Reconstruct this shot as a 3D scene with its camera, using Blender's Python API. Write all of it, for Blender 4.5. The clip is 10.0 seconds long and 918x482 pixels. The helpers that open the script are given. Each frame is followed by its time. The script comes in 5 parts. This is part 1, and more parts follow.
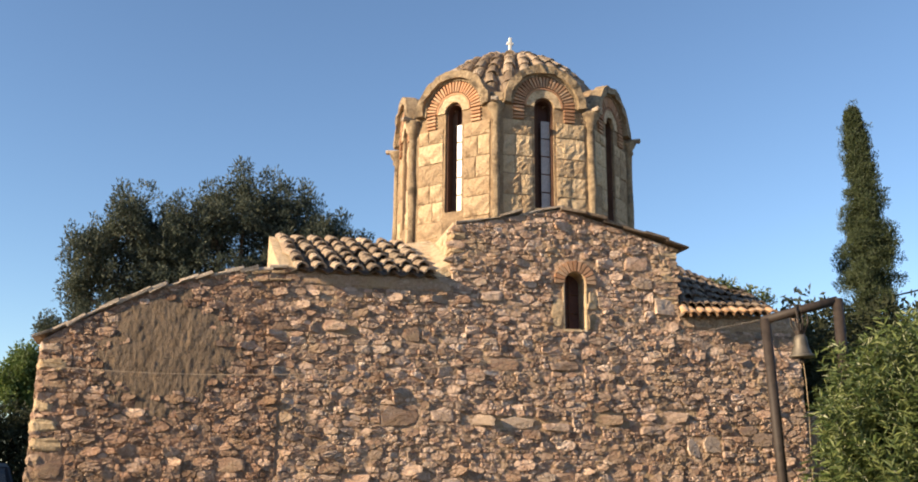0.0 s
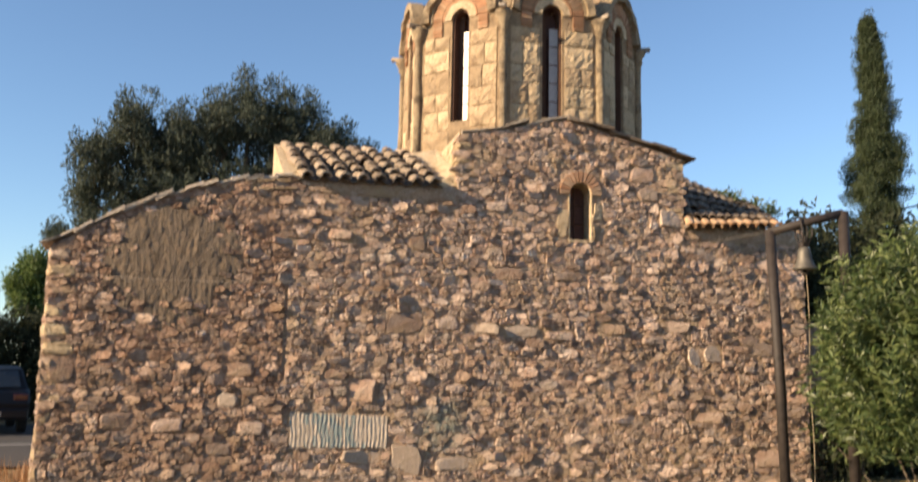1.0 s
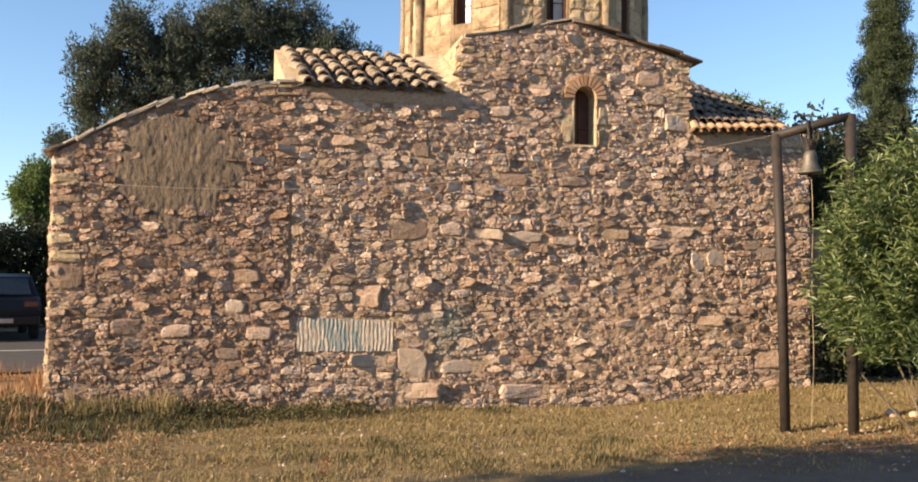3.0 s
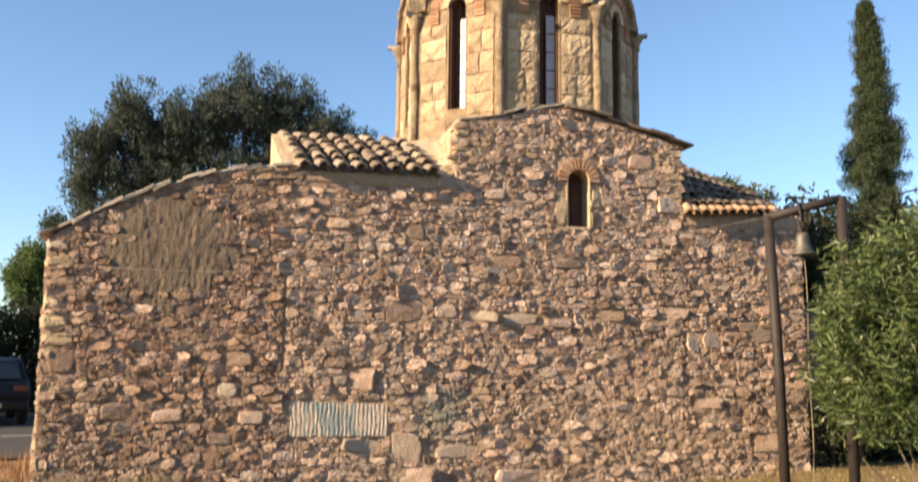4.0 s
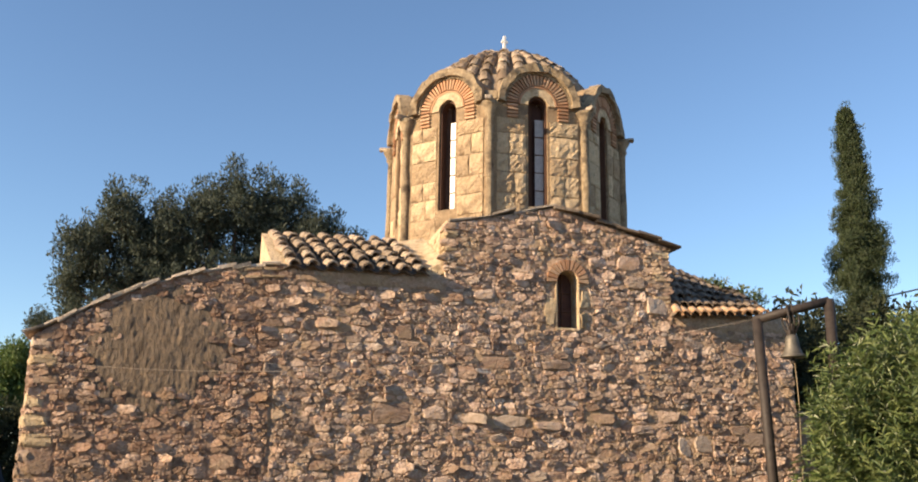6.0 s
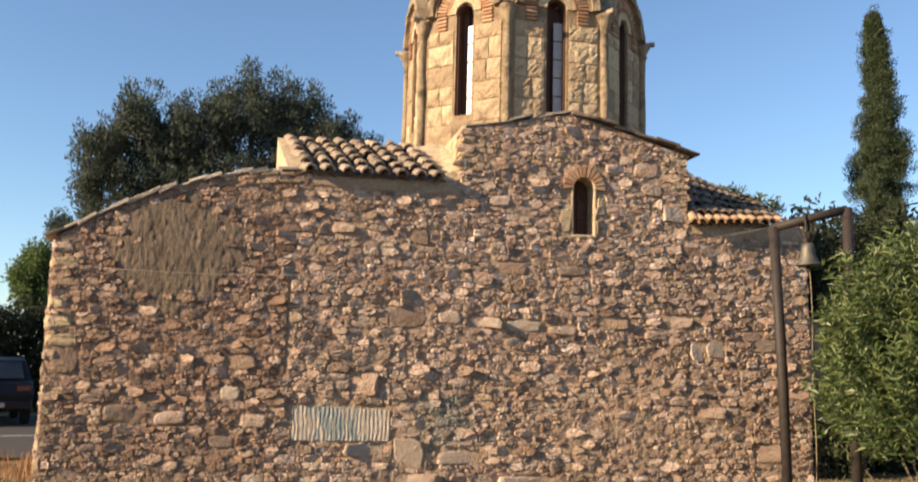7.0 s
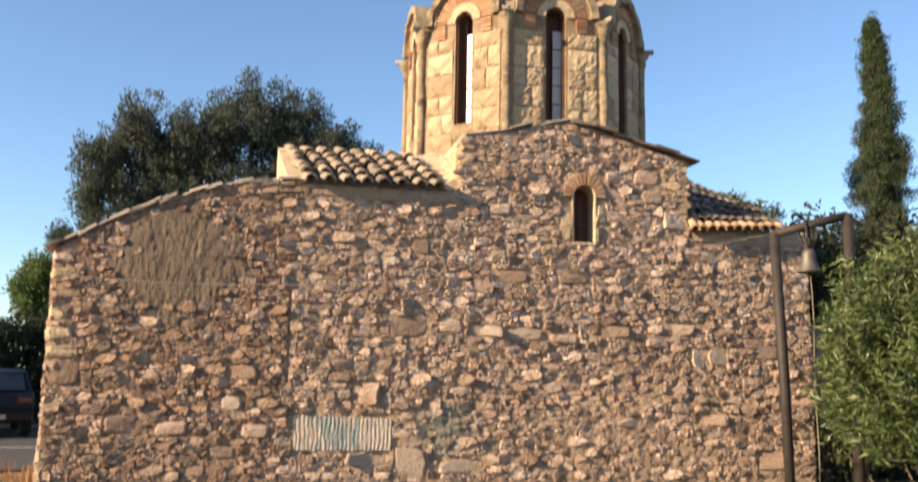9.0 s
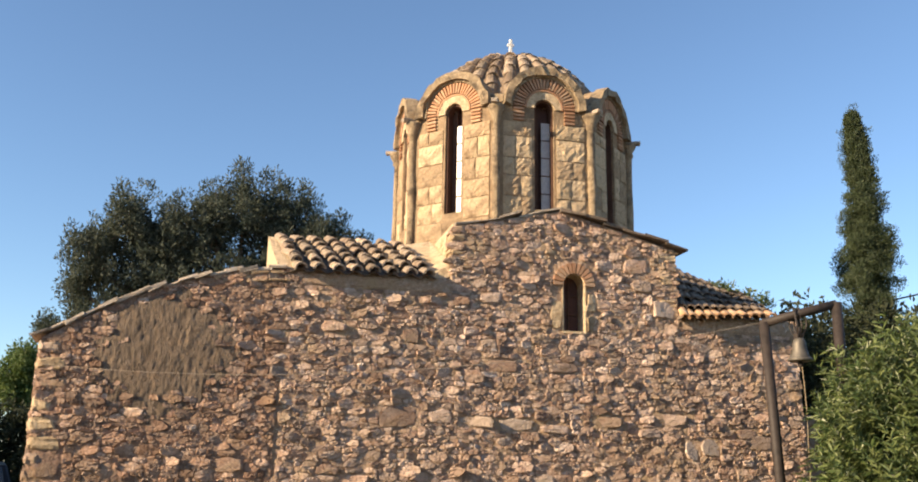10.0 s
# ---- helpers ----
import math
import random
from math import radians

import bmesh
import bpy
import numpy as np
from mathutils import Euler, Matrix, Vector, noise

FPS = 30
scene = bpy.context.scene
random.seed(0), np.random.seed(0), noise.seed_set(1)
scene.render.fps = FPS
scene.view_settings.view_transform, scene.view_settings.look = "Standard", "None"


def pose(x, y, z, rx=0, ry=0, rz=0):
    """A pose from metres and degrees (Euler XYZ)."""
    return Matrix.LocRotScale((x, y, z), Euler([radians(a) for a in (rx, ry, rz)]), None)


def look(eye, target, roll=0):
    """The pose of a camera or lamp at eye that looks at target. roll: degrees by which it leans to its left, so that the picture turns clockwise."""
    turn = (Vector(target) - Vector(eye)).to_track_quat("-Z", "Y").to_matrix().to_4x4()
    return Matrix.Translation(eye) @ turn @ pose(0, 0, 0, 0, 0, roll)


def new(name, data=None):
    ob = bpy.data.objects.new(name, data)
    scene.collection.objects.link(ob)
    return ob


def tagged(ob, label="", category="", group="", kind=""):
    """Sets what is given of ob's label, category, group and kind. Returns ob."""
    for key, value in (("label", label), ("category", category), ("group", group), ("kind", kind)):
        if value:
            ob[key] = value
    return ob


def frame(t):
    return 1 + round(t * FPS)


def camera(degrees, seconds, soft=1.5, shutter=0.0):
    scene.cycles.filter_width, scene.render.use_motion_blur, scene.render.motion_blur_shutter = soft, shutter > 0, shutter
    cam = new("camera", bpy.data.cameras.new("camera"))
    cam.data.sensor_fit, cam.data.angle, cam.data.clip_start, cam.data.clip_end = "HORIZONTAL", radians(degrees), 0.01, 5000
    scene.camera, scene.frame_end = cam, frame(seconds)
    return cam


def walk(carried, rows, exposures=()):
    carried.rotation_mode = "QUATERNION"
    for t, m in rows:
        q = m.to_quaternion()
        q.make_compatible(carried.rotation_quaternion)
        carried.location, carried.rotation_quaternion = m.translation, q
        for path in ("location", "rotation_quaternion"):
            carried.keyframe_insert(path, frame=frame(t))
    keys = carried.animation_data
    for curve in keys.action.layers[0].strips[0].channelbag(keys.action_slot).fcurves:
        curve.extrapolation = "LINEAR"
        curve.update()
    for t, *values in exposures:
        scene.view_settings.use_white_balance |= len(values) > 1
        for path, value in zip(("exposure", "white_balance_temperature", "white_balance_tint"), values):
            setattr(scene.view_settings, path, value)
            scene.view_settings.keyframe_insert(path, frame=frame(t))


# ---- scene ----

# ---------------------------------------------------------------- camera
cam = camera(53.0, 10.0, soft=1.8, shutter=0.5)
EYE = (-2.72, -11.79, 1.65)
ROWS = [  # seconds, yaw, pitch, roll
    (0.0, -13.00, 14.00, 0.60),
    (0.5, -13.00, 13.53, 0.70),
    (1.0, -12.74, 8.39, 1.11),
    (1.5, -12.51, 4.82, 0.82),
    (2.0, -12.31, 2.55, 0.76),
    (2.2, -12.33, 2.51, 0.76),
    (2.75, -12.50, 2.42, 0.77),
    (3.3, -12.68, 2.93, 0.77),
    (3.5, -12.75, 3.47, 0.77),
    (4.0, -12.85, 7.65, 0.64),
    (4.5, -12.85, 11.46, 0.67),
    (5.0, -13.25, 13.83, 0.90),
    (5.2, -13.37, 14.33, 1.02),
    (5.5, -13.45, 14.65, 1.00),
    (5.9, -13.45, 14.16, 0.92),
    (6.3, -13.37, 12.61, 0.85),
    (6.5, -13.14, 11.38, 0.94),
    (7.0, -12.55, 8.02, 1.45),
    (7.5, -12.40, 5.18, 2.00),
    (8.0, -12.48, 2.96, 1.68),
    (8.5, -12.51, 3.79, 1.45),
    (9.0, -12.50, 8.55, 1.08),
    (9.5, -12.68, 12.42, 0.92),
    (10.0, -13.04, 14.08, 0.97),
]
walk(cam, [(t, pose(*EYE, 90 + pitch, 0, yaw) @ pose(0, 0, 0, 0, 0, roll)) for t, yaw, pitch, roll in ROWS],
     [(0.0, 0.94), (1.0, 0.91), (2.0, 0.99), (3.5, 1.13), (4.5, 1.12), (5.0, 1.10), (6.5, 0.93), (7.5, 0.94), (8.0, 1.05), (9.0, 1.14), (10.0, 1.03)])

# ---------------------------------------------------------------- light
SUN_EL, SUN_AZ = 21.0, 258.0   # height, and turn clockwise from +y
world = bpy.data.worlds.new("evening_sky")
scene.world = world
world.use_nodes = True
wn = world.node_tree
sky = wn.nodes.new("ShaderNodeTexSky")
sky.sky_type, sky.sun_disc = "NISHITA", False
sky.sun_elevation, sky.sun_rotation = radians(SUN_EL), radians(SUN_AZ)
sky.air_density, sky.dust_density, sky.ozone_density = 0.95, 0.15, 3.0
wn.links.new(sky.outputs[0], wn.nodes["Background"].inputs["Color"])
wn.nodes["Background"].inputs["Strength"].default_value = 0.103
sun = new("sun", bpy.data.lights.new("sun", "SUN"))
sun.data.energy, sun.data.angle, sun.data.color = 5.3, radians(0.6), (1.0, 0.755, 0.49)
to_sun = Vector((math.sin(radians(SUN_AZ)) * math.cos(radians(SUN_EL)), math.cos(radians(SUN_AZ)) * math.cos(radians(SUN_EL)), math.sin(radians(SUN_EL))))
sun.matrix_world = look(to_sun * 40, (0, 0, 0))


# ---------------------------------------------------------------- materials
def material(name, colours, rough=0.9, scale=6.0, grain=60.0, bump=0.4, vary=0.0, by="", spots=None, metal=0.0, depth=0.01, streak=(1, 1, 1), spec=0.3, paint=False):
    """Colours blended by a coarse noise, grained by a fine one; vary: how far each piece's lightness strays."""
    m = bpy.data.materials.new(name)
    m.use_nodes = True
    nt = m.node_tree
    N, L = nt.nodes.new, nt.links.new
    b = nt.nodes["Principled BSDF"]
    b.inputs["Roughness"].default_value, b.inputs["Metallic"].default_value = rough, metal
    b.inputs["Specular IOR Level"].default_value = spec
    tc = N("ShaderNodeTexCoord")
    mp = N("ShaderNodeMapping")
    mp.inputs["Scale"].default_value = streak
    L(tc.outputs["Object"], mp.inputs["Vector"])
    shift = None
    if by:
        info = N("ShaderNodeObjectInfo") if by == "object" else N("ShaderNodeNewGeometry")
        shift = info.outputs["Random"] if by == "object" else info.outputs["Random Per Island"]
    big = N("ShaderNodeTexNoise")
    big.inputs["Scale"].default_value, big.inputs["Detail"].default_value = scale, 6
    L(mp.outputs[0], big.inputs["Vector"])
    ramp = N("ShaderNodeValToRGB")
    els = ramp.color_ramp.elements
    while len(els) < len(colours):
        els.new(0.5)
    for i, c in enumerate(colours):
        els[i].position, els[i].color = 0.5 if len(colours) == 1 else i / (len(colours) - 1), (*c, 1)
    fac = N("ShaderNodeMapRange")
    fac.inputs["From Min"].default_value, fac.inputs["From Max"].default_value = 0.3, 0.7
    L(big.outputs["Fac"], fac.inputs["Value"])
    if shift:
        mix = N("ShaderNodeMix")
        mix.inputs["Factor"].default_value = 0.72
        L(fac.outputs[0], mix.inputs["A"])
        L(shift, mix.inputs["B"])
        L(mix.outputs["Result"], ramp.inputs["Fac"])
    else:
        L(fac.outputs[0], ramp.inputs["Fac"])
    fine = N("ShaderNodeTexNoise")
    fine.inputs["Scale"].default_value, fine.inputs["Detail"].default_value, fine.inputs["Roughness"].default_value = grain, 8, 0.7
    L(mp.outputs[0], fine.inputs["Vector"])
    val = N("ShaderNodeMapRange")
    val.inputs["From Min"].default_value, val.inputs["From Max"].default_value = 0.25, 0.75
    val.inputs["To Min"].default_value, val.inputs["To Max"].default_value = 0.72, 1.25
    L(fine.outputs["Fac"], val.inputs["Value"])
    mul = N("ShaderNodeMix")
    mul.data_type, mul.blend_type = "RGBA", "MULTIPLY"
    mul.inputs["Factor"].default_value = 1.0
    L(ramp.outputs[0], mul.inputs["A"])
    L(val.outputs[0], mul.inputs["B"])
    out = mul.outputs["Result"]
    if shift and vary:
        rnd = N("ShaderNodeTexWhiteNoise")
        rnd.noise_dimensions = "1D"
        L(shift, rnd.inputs["W"])
        rv = N("ShaderNodeMapRange")
        rv.inputs["To Min"].default_value, rv.inputs["To Max"].default_value = 1 - vary, 1 + vary
        L(rnd.outputs["Value"], rv.inputs["Value"])
        m2 = N("ShaderNodeMix")
        m2.data_type, m2.blend_type = "RGBA", "MULTIPLY"
        m2.inputs["Factor"].default_value = 1.0
        L(out, m2.inputs["A"])
        L(rv.outputs[0], m2.inputs["B"])
        out = m2.outputs["Result"]
    if spots:   # lichen or dirt: colour, scale, lower and upper bound
        col, sc, lo, hi = spots
        sp = N("ShaderNodeTexNoise")
        sp.inputs["Scale"].default_value, sp.inputs["Detail"].default_value, sp.inputs["Roughness"].default_value = sc, 7, 0.65
        L(tc.outputs["Object"], sp.inputs["Vector"])
        sr = N("ShaderNodeMapRange")
        sr.inputs["From Min"].default_value, sr.inputs["From Max"].default_value = lo, hi
        L(sp.outputs["Fac"], sr.inputs["Value"])
        m3 = N("ShaderNodeMix")
        m3.data_type = "RGBA"
        L(sr.outputs[0], m3.inputs["Factor"])
        L(out, m3.inputs["A"])
        m3.inputs["B"].default_value = (*col, 1)
        out = m3.outputs["Result"]
    if paint:   # a faded smear of blue green paint on the wall beside the ribbed slab
        far = N("ShaderNodeVectorMath")
        far.operation = "DISTANCE"
        far.inputs[1].default_value = (-0.22, 0.0, 1.03)
        L(tc.outputs["Object"], far.inputs[0])
        fade = N("ShaderNodeMapRange")
        fade.inputs["From Min"].default_value, fade.inputs["From Max"].default_value = 0.50, 0.12
        fade.inputs["To Max"].default_value = 0.9
        L(far.outputs["Value"], fade.inputs["Value"])
        smear = N("ShaderNodeMath")
        smear.operation = "MULTIPLY"
        L(fade.outputs[0], smear.inputs[0])
        L(fac.outputs[0], smear.inputs[1])
        m4 = N("ShaderNodeMix")
        m4.data_type = "RGBA"
        L(smear.outputs[0], m4.inputs["Factor"])
        L(out, m4.inputs["A"])
        m4.inputs["B"].default_value = (0.25, 0.32, 0.28, 1)
        out = m4.outputs["Result"]
    L(out, b.inputs["Base Color"])
    if bump:
        bp = N("ShaderNodeBump")
        bp.inputs["Strength"].default_value, bp.inputs["Distance"].default_value = bump, depth
        add = N("ShaderNodeMath")
        L(big.outputs["Fac"], add.inputs[0])
        L(fine.outputs["Fac"], add.inputs[1])
        L(add.outputs[0], bp.inputs["Height"])
        L(bp.outputs[0], b.inputs["Normal"])
    return m


def leaf_material(name, a, b_, c, rough=0.55, glow=0.35):
    """Leaves: each one its own shade between three greens, a little light comes through."""
    m = bpy.data.materials.new(name)
    m.use_nodes = True
    nt = m.node_tree
    N, L = nt.nodes.new, nt.links.new
    b = nt.nodes["Principled BSDF"]
    b.inputs["Roughness"].default_value = rough
    geo = N("ShaderNodeNewGeometry")
    ramp = N("ShaderNodeValToRGB")
    ramp.color_ramp.elements.new(0.5)
    for i, col in enumerate((a, b_, c)):
        ramp.color_ramp.elements[i].position, ramp.color_ramp.elements[i].color = i / 2, (*col, 1)
    L(geo.outputs["Random Per Island"], ramp.inputs["Fac"])
    L(ramp.outputs[0], b.inputs["Base Color"])
    tr = N("ShaderNodeBsdfTranslucent")
    L(ramp.outputs[0], tr.inputs["Color"])
    mix = N("ShaderNodeMixShader")
    mix.inputs["Fac"].default_value = glow
    L(b.outputs[0], mix.inputs[1])
    L(tr.outputs[0], mix.inputs[2])
    L(mix.outputs[0], nt.nodes["Material Output"].inputs["Surface"])
    return m


STONES = ((0.385, 0.252, 0.178), (0.55, 0.400, 0.302), (0.65, 0.500, 0.398), (0.445, 0.292, 0.210), (0.605, 0.460, 0.362), (0.80, 0.68, 0.575))
M_STONE = material("rubble_stone", STONES, 0.92, 6, 30, 1.0, 0.46, "island", ((0.56, 0.415, 0.27), 1.9, 0.52, 0.72), depth=0.06, paint=True)
M_STONE_ONE = material("rubble_stone_single", STONES, 0.92, 6, 30, 1.0, 0.42, "object", ((0.45, 0.325, 0.195), 1.9, 0.52, 0.72), depth=0.06)
BROWN_STONES = tuple((r * 0.86, g * 0.81, b * 0.77) for r, g, b in STONES)      # the narthex is built of a browner, redder stone
M_BROWN = material("brown_rubble_stone", BROWN_STONES, 0.92, 6, 30, 1.0, 0.46, "island", ((0.42, 0.285, 0.175), 1.9, 0.52, 0.72), depth=0.06)
M_BROWN_ONE = material("brown_rubble_stone_single", BROWN_STONES, 0.92, 6, 30, 1.0, 0.42, "object", ((0.42, 0.285, 0.175), 1.9, 0.52, 0.72), depth=0.06)
M_PALE = material("pale_limestone", ((0.53, 0.40, 0.30), (0.62, 0.50, 0.395), (0.47, 0.35, 0.26)), 0.9, 6, 40, 1.0, 0.15, "object", ((0.40, 0.30, 0.21), 6, 0.55, 0.72), depth=0.03)
M_MORTAR = material("old_lime_mortar", ((0.45, 0.300, 0.200), (0.62, 0.460, 0.330), (0.52, 0.362, 0.250), (0.68, 0.53, 0.40)), 0.95, 9, 34, 1.0, spots=((0.564, 0.410, 0.250), 1.1, 0.50, 0.66), depth=0.07, paint=True)
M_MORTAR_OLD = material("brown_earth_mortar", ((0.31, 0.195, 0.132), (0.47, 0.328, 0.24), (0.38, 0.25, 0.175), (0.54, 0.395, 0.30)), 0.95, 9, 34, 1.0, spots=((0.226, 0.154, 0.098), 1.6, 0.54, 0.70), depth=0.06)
M_PLASTER = material("weathered_plaster", ((0.145, 0.110, 0.080), (0.25, 0.195, 0.145), (0.19, 0.147, 0.108)), 0.95, 9, 24, 1.0, spots=((0.31, 0.23, 0.158), 9, 0.52, 0.66), depth=0.09, streak=(1, 1, 0.45))
# ochre plaster; west faces and window jambs also take it as painted sunlight
M_YELLOW = material("ochre_plaster_and_sun", ((0.60, 0.455, 0.28), (0.72, 0.57, 0.375), (0.50, 0.37, 0.225)), 0.94, 6, 30, 1.0, spots=((0.34, 0.23, 0.14), 7, 0.57, 0.72), depth=0.05)
M_BLOCK = material("poros_block", ((0.54, 0.395, 0.235), (0.70, 0.54, 0.345), (0.47, 0.34, 0.21), (0.62, 0.475, 0.305)), 0.94, 5, 30, 1.0, 0.16, "object", ((0.24, 0.165, 0.10), 5.0, 0.52, 0.74), depth=0.05)
M_DRUM = material("drum_mortar", ((0.28, 0.195, 0.115), (0.40, 0.29, 0.18), (0.22, 0.155, 0.095)), 0.94, 5, 26, 1.0, spots=((0.20, 0.15, 0.10), 3.5, 0.53, 0.70), depth=0.05)
M_BRICK = material("arch_brick", ((0.37, 0.19, 0.105), (0.46, 0.265, 0.155), (0.46, 0.32, 0.21)), 0.9, 6, 50, 0.6, 0.22, "object")
M_TRIM = material("weathered_stone_trim", ((0.29, 0.215, 0.135), (0.42, 0.325, 0.21), (0.22, 0.165, 0.105)), 0.9, 6, 28, 1.0, spots=((0.13, 0.10, 0.07), 4, 0.50, 0.66), depth=0.05)
M_TILE = material("lichened_roof_tile", ((0.22, 0.16, 0.11), (0.43, 0.345, 0.255), (0.30, 0.22, 0.155), (0.50, 0.42, 0.325)), 0.92, 7, 40, 1.0, 0.32, "object", ((0.15, 0.115, 0.08), 7, 0.53, 0.66), depth=0.03)
M_TILE_RED = material("orange_roof_tile", ((0.31, 0.165, 0.085), (0.42, 0.26, 0.145), (0.36, 0.24, 0.15)), 0.9, 5, 45, 0.7, 0.38, "object", ((0.50, 0.41, 0.30), 7, 0.50, 0.66))
M_SLATE = material("roof_slab", ((0.30, 0.24, 0.185), (0.50, 0.425, 0.345), (0.38, 0.31, 0.24)), 0.9, 6, 40, 1.0, 0.35, "object", ((0.50, 0.45, 0.37), 6, 0.54, 0.68), depth=0.03)
M_SLAB_DARK = material("dark_roof_slab", ((0.13, 0.10, 0.075), (0.24, 0.19, 0.145), (0.17, 0.13, 0.10)), 0.9, 6, 40, 1.0, 0.3, "object", ((0.33, 0.28, 0.22), 6, 0.56, 0.7), depth=0.03)
M_RIB = material("ribbed_cement", ((0.50, 0.405, 0.31), (0.60, 0.50, 0.395), (0.42, 0.34, 0.26)), 0.92, 7, 50, 0.6)
M_RIB_BLUE = material("blue_painted_cement", ((0.48, 0.40, 0.32), (0.38, 0.375, 0.33), (0.22, 0.285, 0.28), (0.44, 0.40, 0.33)), 0.92, 14, 40, 0.6, streak=(3, 1, 0.6))
M_PANE = material("milky_pane", ((0.36, 0.33, 0.32), (0.45, 0.42, 0.41)), 0.35, 4, 30, 0.1, spec=0.4)
M_DARKPANE = material("dark_pane_and_shade", ((0.075, 0.034, 0.027), (0.11, 0.055, 0.042)), 0.65, 4, 30, 0.1, spec=0.25)
M_BAR = material("window_bar", ((0.085, 0.042, 0.027), (0.12, 0.062, 0.04)), 0.8, 8, 60, 0.3)
M_IRON = material("brown_painted_pipe", ((0.022, 0.018, 0.016), (0.042, 0.033, 0.028), (0.03, 0.023, 0.02)), 0.6, 9, 70, 0.3)
M_BELL = material("dull_bronze", ((0.11, 0.10, 0.085), (0.16, 0.145, 0.12), (0.09, 0.085, 0.075)), 0.6, 7, 60, 0.2, metal=0.6)
M_ROPE = material("faded_rope", ((0.36, 0.29, 0.19), (0.29, 0.23, 0.15)), 0.95, 20, 90, 0.3)
M_CABLE = material("grey_cable", ((0.40, 0.33, 0.26), (0.32, 0.26, 0.20)), 0.8, 20, 90, 0.1)
M_BLACKCABLE = material("black_cable", ((0.03, 0.03, 0.032), (0.04, 0.04, 0.04)), 0.7, 20, 90, 0.1)
M_WHITE = material("white_marble", ((0.70, 0.68, 0.63), (0.78, 0.76, 0.72)), 0.7, 9, 60, 0.2)
M_EARTH = material("dry_earth", ((0.145, 0.095, 0.046), (0.245, 0.175, 0.09), (0.18, 0.122, 0.06)), 0.97, 0.9, 22, 0.8, spots=((0.18, 0.15, 0.075), 1.1, 0.52, 0.68), depth=0.03)
M_DIRT = material("trodden_dirt", ((0.155, 0.112, 0.082), (0.225, 0.165, 0.12), (0.175, 0.125, 0.09)), 0.96, 1.5, 40, 0.9, depth=0.03)
M_ROAD = material("worn_asphalt", ((0.055, 0.050, 0.046), (0.075, 0.068, 0.062), (0.062, 0.056, 0.052)), 0.9, 2, 80, 0.4)
M_LINE = material("road_paint", ((0.55, 0.54, 0.50), (0.65, 0.63, 0.58)), 0.8, 6, 60, 0.2)
# bark of trunks and poles; also the painted shade in the west roof's channels
M_BARK_SHADE = material("bark_and_channel_shade", ((0.11, 0.085, 0.065), (0.17, 0.135, 0.10), (0.13, 0.10, 0.08)), 0.95, 6, 30, 0.9, streak=(1, 1, 0.3), depth=0.03)
M_DRY = leaf_material("dry_grass_blade", (0.225, 0.165, 0.072), (0.36, 0.28, 0.14), (0.215, 0.175, 0.075), 0.8, 0.25)
M_GREENGRASS = leaf_material("green_weed_blade", (0.045, 0.055, 0.022), (0.085, 0.085, 0.035), (0.20, 0.155, 0.065), 0.7, 0.3)
M_LEAF_DARK = leaf_material("evergreen_leaf", (0.036, 0.049, 0.033), (0.070, 0.088, 0.060), (0.135, 0.158, 0.115), 0.7)
M_LEAF_HEDGE = leaf_material("hedge_leaf", (0.022, 0.030, 0.014), (0.038, 0.048, 0.022), (0.062, 0.074, 0.036), 0.8)
M_LEAF_OLEANDER = leaf_material("oleander_leaf", (0.032, 0.058, 0.017), (0.080, 0.118, 0.035), (0.20, 0.235, 0.085), 0.42, 0.22)
M_LEAF_CYP = leaf_material("cypress_spray", (0.022, 0.038, 0.015), (0.040, 0.060, 0.022), (0.068, 0.092, 0.034), 0.65, 0.15)
M_LEAF_LIGHT = leaf_material("bright_leaf", (0.07, 0.115, 0.03), (0.13, 0.19, 0.05), (0.21, 0.27, 0.085))
M_LITTER = leaf_material("fallen_leaf", (0.20, 0.095, 0.042), (0.33, 0.175, 0.08), (0.45, 0.30, 0.17), 0.7, 0.15)
M_CARBODY = material("dark_car_paint", ((0.009, 0.008, 0.010), (0.013, 0.012, 0.014)), 0.4, 3, 40, 0.0, spec=0.3)
M_CARGLASS = material("tinted_glass", ((0.02, 0.025, 0.03), (0.03, 0.035, 0.04)), 0.08, 3, 40, 0.0, spec=0.8)
M_TYRE = material("tyre_rubber", ((0.02, 0.02, 0.02), (0.03, 0.03, 0.03)), 0.9, 9, 60, 0.2)
M_RED = material("tail_lens", ((0.075, 0.009, 0.007), (0.10, 0.012, 0.009)), 0.25, 9, 60, 0.0, spec=0.6)
M_ALU = material("alloy", ((0.35, 0.35, 0.36), (0.42, 0.42, 0.42)), 0.4, 9, 60, 0.1, metal=0.8)


# ---------------------------------------------------------------- mesh helpers
def empty(name, loc=(0, 0, 0)):
    e = new(name)
    e.location = loc
    e.empty_display_size = 0.2
    return e


def hang(ob, parent, label=""):
    """Parent ob so that it keeps its world place (parents here are never turned or scaled)."""
    off, p = Vector((0, 0, 0)), parent
    while p:
        off += p.location
        p = p.parent
    ob.parent = parent
    ob.location = Vector(ob.location) - off
    if label:
        ob["label"] = label
    return ob


